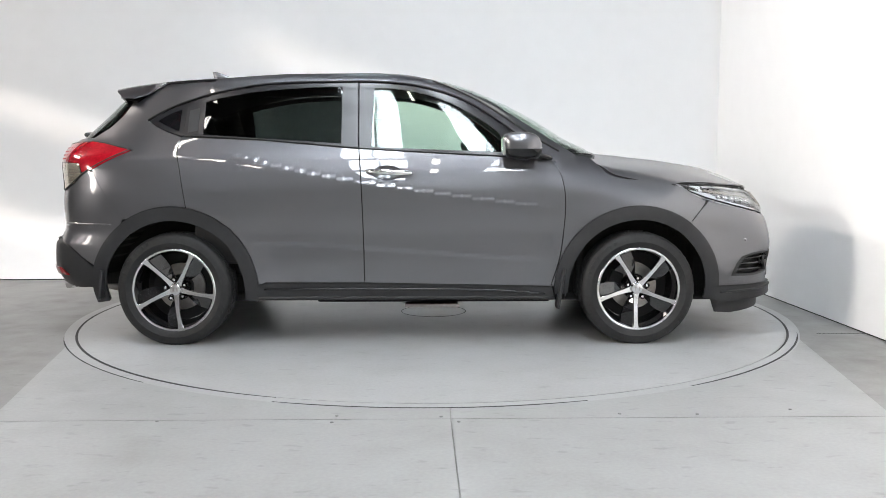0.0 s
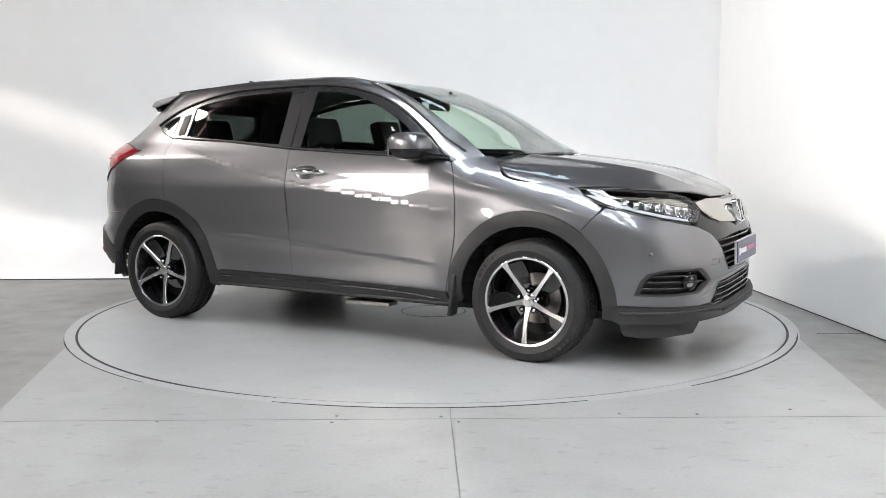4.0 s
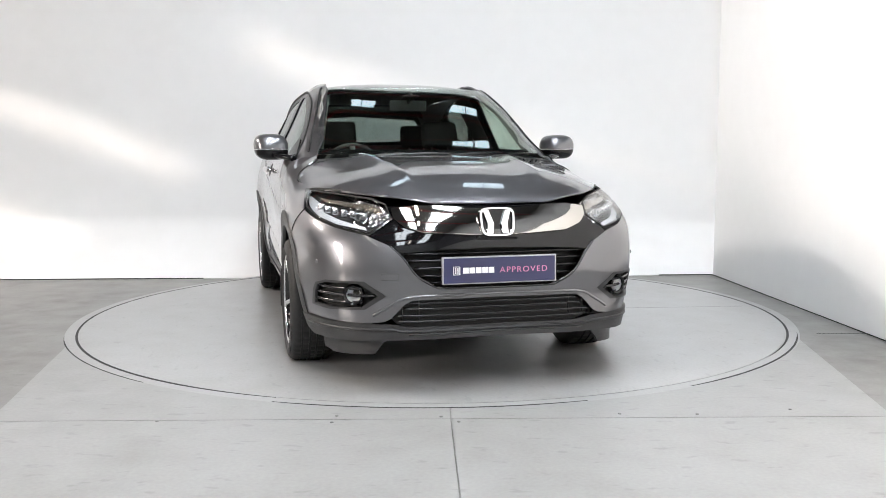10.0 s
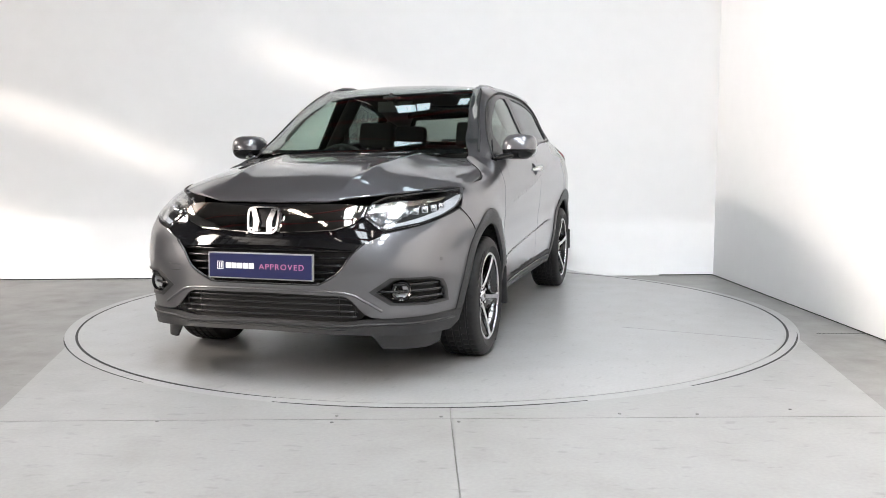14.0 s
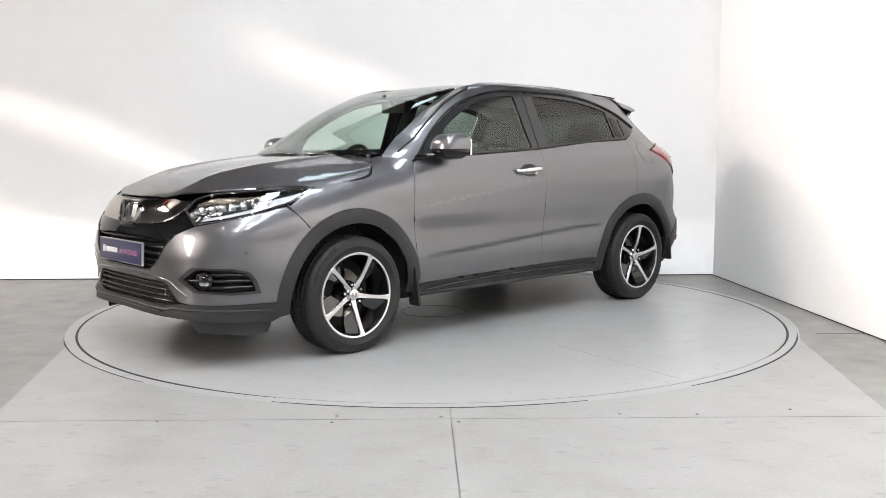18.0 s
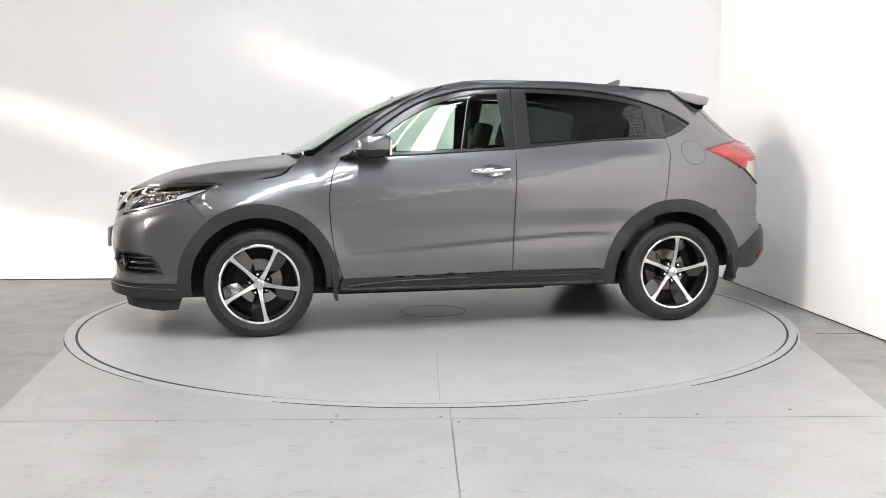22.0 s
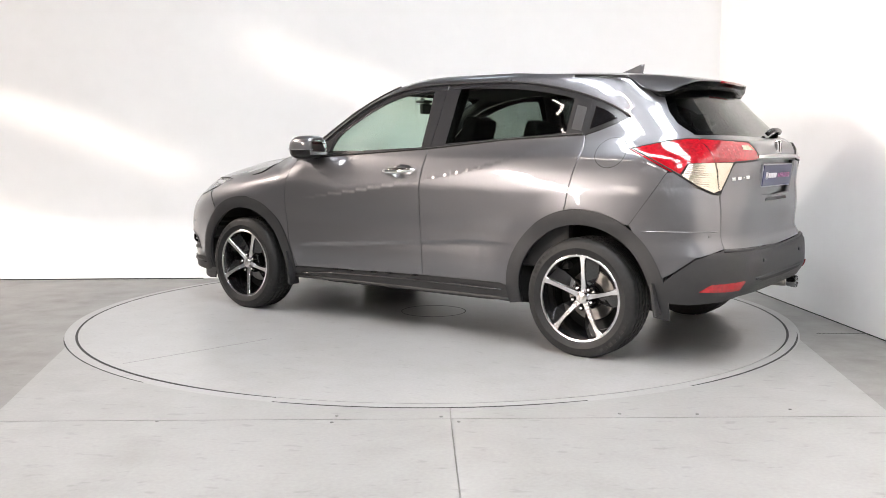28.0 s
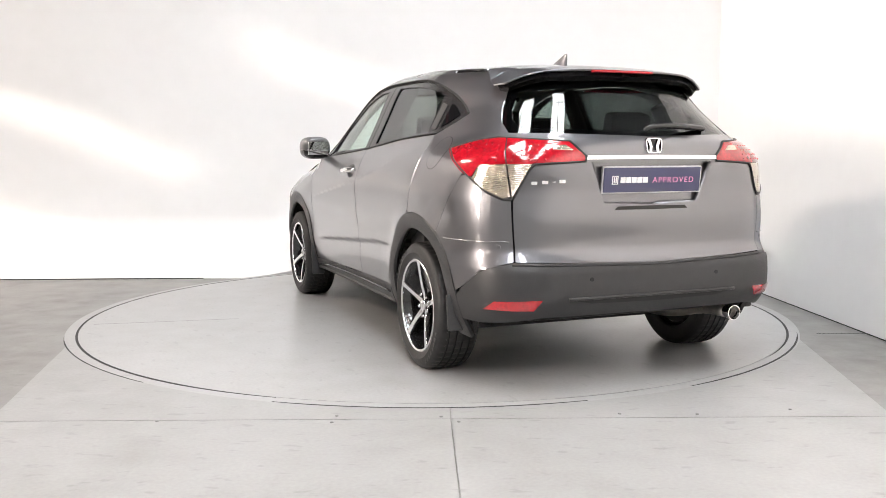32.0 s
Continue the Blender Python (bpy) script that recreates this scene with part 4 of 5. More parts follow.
        strip_on("waist_seal", cabin, smooth_line([(0.76, 1.050), (0.30, 1.073), (-0.26, 1.106), (-0.80, 1.153), (-1.25, 1.176)], 30), 0.007, SEAL, car, 0.0, 0.6, s, "black rubber waist seal")
        strip_on("window_moulding", cabin, smooth_line([(0.775, 1.060), (0.665, 1.155), (0.505, 1.278), (0.305, 1.394), (0.085, 1.460), (-0.10, 1.484), (-0.30, 1.490), (-0.70, 1.482), (-0.90, 1.462), (-1.10, 1.421), (-1.28, 1.366), (-1.40, 1.313), (-1.48, 1.266)], 60), 0.006, SEAL, car, 0.001, 1.0, s)
        # roof rail and pillar in body colour
        rail = [(-0.70, 1.485), (-0.30, 1.493), (-0.10, 1.486)] + smooth_line([(0.08, 1.462), (0.30, 1.396), (0.50, 1.279), (0.66, 1.156), (0.77, 1.062)], 18)
        rail += [(0.835, 1.030), (0.93, 1.057), (0.97, 1.062)] + smooth_line([(0.905, 1.108), (0.72, 1.226), (0.50, 1.362), (0.30, 1.455), (0.15, 1.505)], 16) + [(0.0, 1.535), (-0.20, 1.545), (-0.70, 1.538), (-1.10, 1.508), (-1.10, 1.490), (-0.70, 1.501)]
        panel("roof_rail", rail, cabin, PAINT, car, s, res=0.02)
        strip_on("roof_moulding", roof_at, [(x, 0.548 - 0.03 * max(0.0, x + 0.1)) for x in np.linspace(0.18, -1.40, 40)], 0.007, SEAL, car, 0.0, 0.7, s, "black roof joint moulding")
        # cladding
        arch_f = panel("wheel_arch_trim", arch(WHEEL_X, R, -9, 184, 60) + arch(WHEEL_X, 0.392, 184, -9, 60), flank, CLAD, car, s, lift=0.006, thick=0.03, res=0.02, label="black plastic wheel arch trim")
        panel("wheel_arch_trim", arch(-WHEEL_X, R, -9, 190, 60) + arch(-WHEEL_X, 0.392, 190, -9, 60), flank, CLAD, car, s, lift=0.006, thick=0.03, res=0.02, label="black plastic wheel arch trim")
        sill = panel("sill", [(-0.835, 0.344), (-0.24, 0.344), (0.82, 0.322), (0.845, 0.262), (-0.845, 0.262)], flank, CLAD, car, s, lift=0.010, thick=0.05, res=0.025, label="black plastic sill cladding")
        strip_on("sill_edge", flank, [(x, 0.262) for x in np.linspace(-0.84, 0.84, 20)], 0.012, CLAD, sill, 0.006, 1.0, s)
        strip_on("sill_crease", flank, smooth_line([(-0.80, 0.318), (-0.2, 0.322), (0.45, 0.312), (0.78, 0.290)], 24), 0.006, PILLAR, sill, 0.016, 0.8, s)
        for cx, back in ((WHEEL_X, 0.868), (-WHEEL_X, -1.722)):
            bm = bmesh.new()
            slab(bm, (back - 0.010, s * 0.83 - 0.045, 0.20 if cx > 0 else 0.26), (back + 0.010, s * 0.83 + 0.045, 0.43), Matrix.Translation((back, 0, 0.3)) @ Matrix.Rotation(radians(8), 4, "Y") @ Matrix.Translation((-back, 0, -0.3)), 0.011)
            part("mud_flap", bm, CLAD, car, "black plastic mud flap", True)
        build_wheel(car, WHEEL_X, s, -87.5 if s < 0 else -99.5)
        build_wheel(car, -WHEEL_X, s, -98 if s < 0 else 94)
        build_mirror(car, s)
        build_handle(fd, s)
    build_nose(car)
    build_rear(car)
    build_top(car)
    build_cabin(car)
    return car


def build_shell(car):
    """Dark inner body, so that joints and wheel wells are closed behind."""
    xs = np.linspace(-1.93, 2.08, 110)
    zs = np.linspace(0.24, 1.02, 40)
    for s in (1, -1):
        verts, faces = [], []
        for x in xs:
            for z in zs:
                y = float(side_y(x, min(z, 0.98))) - 0.045
                for cx in (WHEEL_X, -WHEEL_X):
                    if math.hypot(x - cx, z - WHEEL_Z) < 0.405:
                        y = min(y, 0.60)
                z = max(z, 0.40 if x < -1.62 else 0.30 if x > 1.68 else 0.24)
                verts.append((x, s * max(y, 0.0), z if x < 0.9 else min(z, float(hood(x, 0.7)) - 0.05)))
        n = len(zs)
        for i in range(len(xs) - 1):
            for k in range(n - 1):
                f = (i * n + k, (i + 1) * n + k, (i + 1) * n + k + 1, i * n + k + 1)
                faces.append(f if s < 0 else f[::-1])
        sh = link_mesh("inner_body", verts, faces, LINER, car, "black inner body and wheel arch liners")
        sh.modifiers.new("thickness", "SOLIDIFY").thickness = 0.006
    box_part("floor_pan", (-1.50, -0.62, 0.21), (2.02, 0.62, 0.26), DARK, car, "black underbody", 0.02)
    box_part("spare_well", (-1.88, -0.55, 0.30), (-1.48, 0.55, 0.42), DARK, car, bevel=0.04)
    box_part("under_tray", (-0.55, -0.52, 0.185), (0.85, 0.52, 0.212), DARK, car, bevel=0.015)
    box_part("bulkhead", (0.98, -0.70, 0.25), (1.02, 0.70, 0.98), DARK, car)
    box_part("engine_cover", (1.02, -0.62, 0.30), (1.95, 0.62, 0.78), DARK, car, bevel=0.05)
    tube("exhaust_pipe", smooth_line([(-1.2, -0.35, 0.26), (-1.6, -0.42, 0.25), (-1.85, -0.47, 0.30), (-1.99, -0.487, 0.305)], 16), 0.03, STEEL, car, "steel exhaust tailpipe")
    box_part("silencer", (-1.84, -0.36, 0.30), (-1.60, 0.32, 0.40), DARK, car, bevel=0.05)
    box_part("jacking_plate", (-0.02, -0.60, 0.165), (0.30, -0.50, 0.186), STEEL, car, "bare metal plate under the sill", 0.003)
    box_part("rear_axle", (-1.345, -0.62, 0.24), (-1.265, 0.62, 0.31), DARK, car, bevel=0.02)


def build_mirror(car, s):
    """Door mirror: painted shell above, gloss black below, glass facing back."""
    def shell(name, lo, hi, material, parent, label):
        verts, faces = [], []
        nu, nv = 28, 12
        for j in range(nv + 1):
            v = lo + (hi - lo) * j / nv
            z = math.sin(v)
            for i in range(nu):
                a = 2 * math.pi * i / nu
                e = lambda t, p: math.copysign(abs(t) ** p, t)
                rad = max(0.0, math.cos(v)) ** 0.55
                px = max(0.113 * rad * e(math.cos(a), 0.72), -0.092)
                py = 0.100 * rad * e(math.sin(a), 0.72)
                verts.append((0.636 + px - 0.012 * z, s * (0.897 + py + 0.004 * z), 1.114 + 0.076 * e(z, 0.85)))
        for j in range(nv):
            for i in range(nu):
                k = (i + 1) % nu
                f = (j * nu + i, j * nu + k, (j + 1) * nu + k, (j + 1) * nu + i)
                faces.append(f if s > 0 else f[::-1])
        faces.append(tuple(range(nu)))
        faces.append(tuple(nv * nu + i for i in range(nu))[::-1])
        ob = link_mesh(name, verts, faces, material, parent, label, smooth=True)
        ob.data.set_sharp_from_angle(angle=radians(50))
        return ob
    m = shell("door_mirror", -0.14, math.pi / 2 * 0.97, PAINT, car, "grey metallic door mirror shell")
    shell("mirror_base", -math.pi / 2 * 0.97, -0.16, GLOSSBLACK, m, "gloss black lower mirror shell")
    bm = bmesh.new()
    slab(bm, (0.531, s * 0.897 - 0.070, 1.066), (0.545, s * 0.897 + 0.070, 1.156), None, 0.0015)
    part("mirror_glass", bm, MIRROR, m, "mirror glass")
    strip = [(0.738, s * 0.842, 1.103), (0.748, s * 0.872, 1.104), (0.747, s * 0.93, 1.104), (0.726, s * 0.976, 1.103)]
    tube("indicator_strip", smooth_line(strip, 10), 0.005, LENS, m, "clear indicator strip")
    tube("mirror_stalk", smooth_line([(0.80, s * 0.775, 1.046), (0.765, s * 0.82, 1.056), (0.70, s * 0.88, 1.070)], 8), 0.03, GLOSSBLACK, m, "gloss black mirror stalk", flat=0.6)
    panel("mirror_sail", [(0.560, 1.082), (0.556, 1.160), (0.60, 1.160), (0.70, 1.098), (0.768, 1.058), (0.775, 1.050)], cabin, PILLAR, m, s, lift=0.001)


def build_handle(door, s):
    # oval finger bowl, then the bright pull across it
    bowl = [(-0.105 + 0.086 * math.cos(a), 0.968 + 0.044 * math.sin(a)) for a in np.linspace(0, 2 * math.pi, 32, endpoint=False)]
    panel("handle_bowl", bowl, lambda x, z: (x, side_y(x, z) - 0.036 * np.clip(1 - ((x + 0.105) / 0.088) ** 2 - ((z - 0.968) / 0.046) ** 2, 0, 1) ** 0.5, z), PAINT, door, s, lift=-0.001, thick=0.004, res=0.008, label="deep oval handle recess")
    pts = []
    for i in range(15):
        t = i / 14
        x = -0.215 + 0.255 * t
        z = 0.978 - 0.012 * t
        y = float(side_y(x, z)) + 0.010 + 0.030 * math.sin(math.pi * t) ** 0.6
        pts.append((x, s * y, z))
    rad = [0.006 + 0.011 * math.sin(math.pi * (0.06 + 0.88 * i / 14)) ** 0.6 for i in range(15)]
    tube("door_handle", pts, rad, CHROME, door, "chrome pull handle", 12)


def build_nose(car):
    arch_line = [(0.848, 0.325), (0.842, 0.40), (0.860, 0.50), (0.898, 0.585), (0.945, 0.654), (0.972, 0.696)]
    half = [(0.0, 0.478), (0.20, 0.478), (0.242, 0.488), (0.305, 0.540), (0.353, 0.621), (0.403, 0.671), (0.486, 0.712), (0.624, 0.742), (0.735, 0.772), (0.855, 0.805)]
    half += [(0.90, 0.770), (0.955, 0.712)] + arch_line[::-1] + [(0.62, 0.322), (0.47, 0.322), (0.42, 0.330), (0.395, 0.345), (0.345, 0.410), (0.318, 0.426), (0.0, 0.430)]
    fog = [(0.752, 0.378), (0.735, 0.450), (0.712, 0.488), (0.65, 0.508), (0.488, 0.512), (0.412, 0.446), (0.488, 0.384), (0.64, 0.373)]
    mir = lambda p: [(-u, v) for u, v in reversed(p)]
    bumper = panel("front_bumper", both(half), front, PAINT, car, holes=(fog, mir(fog)), res=0.02, label="grey metallic front bumper")
    for p, s in ((fog, 1), (mir(fog), -1)):
        c = s * 0.531
        mid = (sum(u for u, _ in p) / len(p), sum(v for _, v in p) / len(p))
        shrink = lambda k: [(mid[0] + (u - mid[0]) * k, mid[1] + (v - mid[1]) * k) for u, v in p]
        bezel = panel("fog_lamp_bezel", shrink(1.0), front, CLAD, bumper, holes=(shrink(0.86),), lift=0.004, thick=0.03, res=0.02, label="black fog lamp surround")
        panel("bezel_back", shrink(0.98), front, DARK, bezel, lift=-0.035, res=0.03)
        for z, a0, a1 in ((0.475, 0.50, 0.70), (0.443, 0.45, 0.715), (0.410, 0.50, 0.725)):
            strip_on("bezel_slat", front, [(s * a, z) for a in np.linspace(a0, a1, 14)], 0.008, PILLAR, bezel, -0.012, 0.9)
        ex, ey, ez = (float(q[0]) for q in front(np.array([c]), np.array([0.447])))
        m = Matrix.Translation((ex - 0.022, ey - s * 0.008, ez)) @ Matrix.Rotation(s * radians(20), 4, "Z") @ Matrix.Rotation(radians(-90), 4, "Z")
        lathe("fog_lamp", [(0.050, 0.012), (0.044, 0.026), (0.036, 0.020), (0.034, 0.0)], GLOSSBLACK, bezel, 32, m)
        lathe("fog_reflector", [(0.0, -0.012), (0.018, -0.006), (0.030, 0.006), (0.034, 0.016)], LIGHTGUIDE, bezel, 32, m)
        lathe("fog_lens", [(0.0, 0.026), (0.016, 0.0245), (0.028, 0.020), (0.034, 0.015)], LENS, bezel, 32, m)
        lathe("parking_sensor", [(0.0, 0.004), (0.008, 0.004), (0.009, -0.004)], PAINT, bumper, 16, Matrix.Translation([float(q[0]) for q in front(np.array([s * 0.70]), np.array([0.585]))]) @ Matrix.Rotation(s * radians(38), 4, "Z") @ Matrix.Rotation(radians(-90), 4, "Z"))
        tow = [(s * 0.365, 0.520), (s * 0.365, 0.548), (s * 0.425, 0.548), (s * 0.425, 0.520)]
        if s < 0:
            strip_on("tow_cover_joint", front, tow + tow[:1], 0.0012, SEAL, bumper, 0.0)
        strip_on("fender_joint", front, [(s * u, v) for u, v in ((0.858, 0.818), (0.885, 0.790), (0.915, 0.760), (0.945, 0.725), (0.965, 0.698))], 0.0028, SEAL, bumper, 0.0012)
    # gloss black field behind the bright wing
    field = [(0.0, 0.842), (0.20, 0.843), (0.30, 0.842), (0.43, 0.834), (0.398, 0.790), (0.47, 0.722), (0.488, 0.708), (0.405, 0.664), (0.370, 0.638), (0.20, 0.652), (0.0, 0.656)]
    panel("grille_panel", both(field), front, GLOSSBLACK, car, lift=-0.006, res=0.02, label="gloss black grille panel")
    wing = [(0.0, 0.825), (0.09, 0.823), (0.234, 0.836), (0.33, 0.837), (0.41, 0.824), (0.396, 0.787), (0.355, 0.752), (0.285, 0.727), (0.106, 0.715), (0.0, 0.712)]
    panel("grille_wing", both(wing), front, DARKCHROME, car, lift=0.008, thick=0.02, res=0.02, label="smoked chrome grille wing")
    # slatted grille opening
    hole = [(0.0, 0.664), (0.20, 0.660), (0.37, 0.645), (0.408, 0.675), (0.353, 0.615), (0.30, 0.530), (0.236, 0.476), (0.0, 0.470)]
    grille = panel("grille", both(hole), front, SEAL, car, lift=-0.07, res=0.03, label="black slatted front grille")
    for z, a in ((0.632, 0.352), (0.600, 0.335), (0.566, 0.315), (0.532, 0.290), (0.500, 0.250)):
        strip_on("grille_slat", front, [(q, z) for q in np.linspace(-a, a, 31)], 0.0095, GLOSSBLACK, grille, -0.022, 0.75)
    strip_on("grille_edge", front, smooth_line([(-0.40, 0.668), (-0.353, 0.616), (-0.303, 0.536), (-0.24, 0.486), (-0.20, 0.476), (0.0, 0.474), (0.20, 0.476), (0.24, 0.486), (0.303, 0.536), (0.353, 0.616), (0.40, 0.668)], 60), 0.007, PILLAR, grille, -0.006)
    # lower intake
    low = [(0.0, 0.434), (0.318, 0.430), (0.348, 0.412), (0.402, 0.340), (0.38, 0.318), (0.32, 0.302), (0.0, 0.306)]
    intake = panel("lower_intake", both(low), front, SEAL, car, lift=-0.05, res=0.03, label="black lower intake")
    for z, a in ((0.408, 0.335), (0.382, 0.352), (0.352, 0.372), (0.326, 0.37)):
        strip_on("intake_slat", front, [(q, z) for q in np.linspace(-a, a, 31)], 0.0075, PILLAR, intake, -0.014, 0.7)
    for u in (-0.36, -0.30, 0.30, 0.36):
        strip_on("intake_upright", front, [(u, z) for z in np.linspace(0.33, 0.415, 6)], 0.004, SEAL, intake, -0.025)
    strip_on("bumper_ridge", front, smooth_line([(-0.46, 0.356), (-0.40, 0.400), (-0.33, 0.438), (-0.15, 0.446), (0.0, 0.447), (0.15, 0.446), (0.33, 0.438), (0.40, 0.400), (0.46, 0.356)], 44), 0.007, PAINT, bumper, -0.002)
    # black skirt and the deflectors under it
    skirt = [(0.0, 0.309), (0.315, 0.305), (0.40, 0.318), (0.62, 0.318), (0.855, 0.322), (0.845, 0.262), (0.78, 0.228), (0.40, 0.250), (0.0, 0.257)]
    sk = panel("front_skirt", both(skirt), front, CLAD, car, lift=0.012, thick=0.05, res=0.025, label="black plastic front skirt")
    strip_on("skirt_lip", front, smooth_line([(-0.80, 0.290), (-0.42, 0.300), (-0.33, 0.292), (0.0, 0.296), (0.33, 0.292), (0.42, 0.300), (0.80, 0.290)], 44), 0.009, CLAD, sk, 0.012, 0.8)
    strip_on("skirt_crease", front, smooth_line([(-0.33, 0.279), (0.0, 0.283), (0.33, 0.279)], 24), 0.006, CLAD, sk, 0.012, 0.7)
    for s in (1, -1):
        d = [(s * 0.80, 0.235), (s * 0.775, 0.160), (s * 0.70, 0.150), (s * 0.47, 0.172), (s * 0.41, 0.255)]
        panel("air_deflector", d, lambda a, z: front(a, np.maximum(z, 0.235) * 0 + 0.26)[:2] + (z,), CLAD, car, lift=-0.05, thick=0.012, label="black plastic air deflector")
    # headlamps
    lamp = [(1.0, 0.899), (0.82, 0.891), (0.658, 0.883), (0.505, 0.869), (0.437, 0.845), (0.408, 0.790), (0.478, 0.727), (0.624, 0.753), (0.735, 0.783), (0.856, 0.824)]
    for s in (1, -1):
        p = [(s * u, v) for u, v in lamp]
        h = panel("headlight", p, front, LAMPBACK, car, lift=-0.045, thick=0.01, res=0.02, label="clear headlamp with bright reflectors")
        panel("headlight_lens", p, front, LENS, h, lift=0.001, thick=0.003, res=0.02, label="clear lens")
        strip_on("lamp_seal", front, p + p[:1], 0.0045, SEAL, h, -0.003)
        # lower bright strip, running from the inner corner up to the tip
        band = [(s * u, v) for u, v in ((0.490, 0.735), (0.624, 0.760), (0.735, 0.790), (0.850, 0.830), (0.97, 0.885), (0.90, 0.878), (0.80, 0.855), (0.735, 0.815), (0.624, 0.785), (0.505, 0.757))]
        panel("running_light", band, front, LIGHTGUIDE, h, lift=-0.018, thick=0.012, res=0.015, label="white light guide along the lower edge")
        upper = [(s * u, v) for u, v in ((0.445, 0.826), (0.51, 0.850), (0.66, 0.865), (0.82, 0.876), (0.78, 0.864), (0.66, 0.850), (0.52, 0.832), (0.455, 0.814))]
        panel("upper_light_guide", upper, front, AMBERLENS, h, lift=-0.016, thick=0.01, res=0.015)
        for k in range(7):
            u = 0.475 + 0.046 * k
            z = 0.785 + 0.0060 * k
            x, y, zz = (float(q[0]) for q in front(np.array([s * u]), np.array([z])))
            bm = bmesh.new()
            m = Matrix.Translation((x - 0.028, y - s * 0.012, zz)) @ Matrix.Rotation(s * (u * 0.8 + 0.1), 4, "Z")
            slab(bm, (-0.012, -0.0165, -0.017), (0.006, 0.0165, 0.017), m, 0.005)
            r = bmesh.ops.create_uvsphere(bm, u_segments=10, v_segments=6, radius=0.012)
            bmesh.ops.transform(bm, matrix=m @ Matrix.Translation((0.004, 0, 0.0)), verts=r["verts"])
            part("lamp_cell", bm, REFLECTOR, h, smooth=True)
    b = emblem("front_badge", car, 0.165, 0.135, 0.022)
    b.location, b.rotation_euler = (2.171, 0, 0.765), (0, radians(-14), 0)
    bm = bmesh.new()
    slab(bm, (2.14, -0.10, 0.685), (2.19, 0.10, 0.715), None, 0.012)
    part("badge_plinth", bm, GLOSSBLACK, car, smooth=True)
    number_plate(car, Matrix.Translation((2.231, 0, 0.559)) @ Matrix.Rotation(radians(-2), 4, "Y"))


def build_rear(car):
    red_out = [(0.966, 1.093), (0.786, 1.130), (0.690, 1.141), (0.650, 1.140), (0.632, 1.028), (0.745, 1.024), (0.776, 0.972), (0.818, 0.986)]
    clear_out = [(0.740, 1.021), (0.632, 1.025), (0.614, 0.888), (0.640, 0.877), (0.714, 0.906), (0.772, 0.958)]
    red_in = [(0.642, 1.139), (0.493, 1.128), (0.390, 1.122), (0.328, 1.062), (0.328, 1.042), (0.519, 1.032), (0.536, 1.029), (0.626, 1.028)]
    clear_in = [(0.535, 1.026), (0.624, 1.025), (0.606, 0.888), (0.596, 0.896), (0.548, 1.002)]
    arch_line = [(0.836, 0.33), (0.836, 0.40), (0.852, 0.47), (0.876, 0.525), (0.912, 0.593), (0.965, 0.672), (0.985, 0.714)]
    hull = [(0.960, 1.097), (0.786, 1.134), (0.690, 1.145), (0.50, 1.133), (0.386, 1.127), (0.323, 1.063), (0.323, 1.038), (0.520, 1.026), (0.540, 1.006), (0.606, 0.872), (0.640, 0.874), (0.710, 0.909), (0.808, 0.988)]
    for s in (1, -1):
        f = lambda p: [(s * u, v) for u, v in p]
        lamp = panel("tail_light", f(hull), rear, SEAL, car, lift=-0.006, thick=0.02, res=0.02, label="red and clear wrap-round tail light")
        rim = resample(hull, 0.03).tolist()
        strip_on("lamp_seal", rear, f(rim + rim[:1]), 0.0055, SEAL, lamp, 0.003, label="black seal round the lamp")
        panel("red_lens", f(red_out), rear, REDLENS, lamp, lift=0.006, thick=0.012, res=0.016, label="red lens")
        panel("clear_lens", f(clear_out), rear, AMBERLENS, lamp, lift=0.006, thick=0.012, res=0.016, label="clear ribbed lens")
        panel("red_lens", f(red_in), rear, REDLENS, lamp, lift=0.006, thick=0.012, res=0.016, label="red lens")
        panel("clear_lens", f(clear_in), rear, AMBERLENS, lamp, lift=0.006, thick=0.012, res=0.016, label="clear ribbed lens")
        panel("reversing_lens", f([(0.375, 1.086), (0.405, 1.108), (0.455, 1.108), (0.455, 1.088)]), rear, AMBERLENS, lamp, lift=0.008, thick=0.004, res=0.016, label="clear reversing lens")
        bm = bmesh.new()
        for i in range(5):
            for k in range(4):
                u, z = 0.485 + 0.03 * i, 1.048 + 0.02 * k
                x, y, zz = (float(q[0]) for q in rear(np.array([s * u]), np.array([z])))
                r = bmesh.ops.create_uvsphere(bm, u_segments=8, v_segments=5, radius=0.006)
                bmesh.ops.translate(bm, vec=(x - 0.004, y, zz), verts=r["verts"])
        for i in range(3):
            for k in range(4):
                u, z = 0.67 + 0.03 * i, 1.045 + 0.021 * k
                x, y, zz = (float(q[0]) for q in rear(np.array([s * u]), np.array([z])))
                r = bmesh.ops.create_uvsphere(bm, u_segments=8, v_segments=5, radius=0.006)
                bmesh.ops.translate(bm, vec=(x - 0.003, y + s * 0.003, zz), verts=r["verts"])
        part("lamp_dots", bm, REDLENS, lamp, "red lens beads", True)
        corner = [(0.830, 0.975), (0.804, 0.980), (0.712, 0.902), (0.642, 0.868), (0.610, 0.866), (0.602, 0.70), (0.595, 0.602), (0.640, 0.590), (0.724, 0.560), (0.804, 0.485), (0.846, 0.455)] + arch_line[3:]
        c = panel("rear_bumper_corner", f(corner), rear, PAINT, car, res=0.02, label="grey metallic rear bumper corner")
        strip_on("corner_crease", rear, [(s * u, 0.684 + 0.01 * (0.9 - u)) for u in np.linspace(0.615, 0.93, 20)], 0.004, PAINT, c, -0.001)
        x, y, z = (float(q[0]) for q in rear(np.array([s * 0.653]), np.array([0.665])))
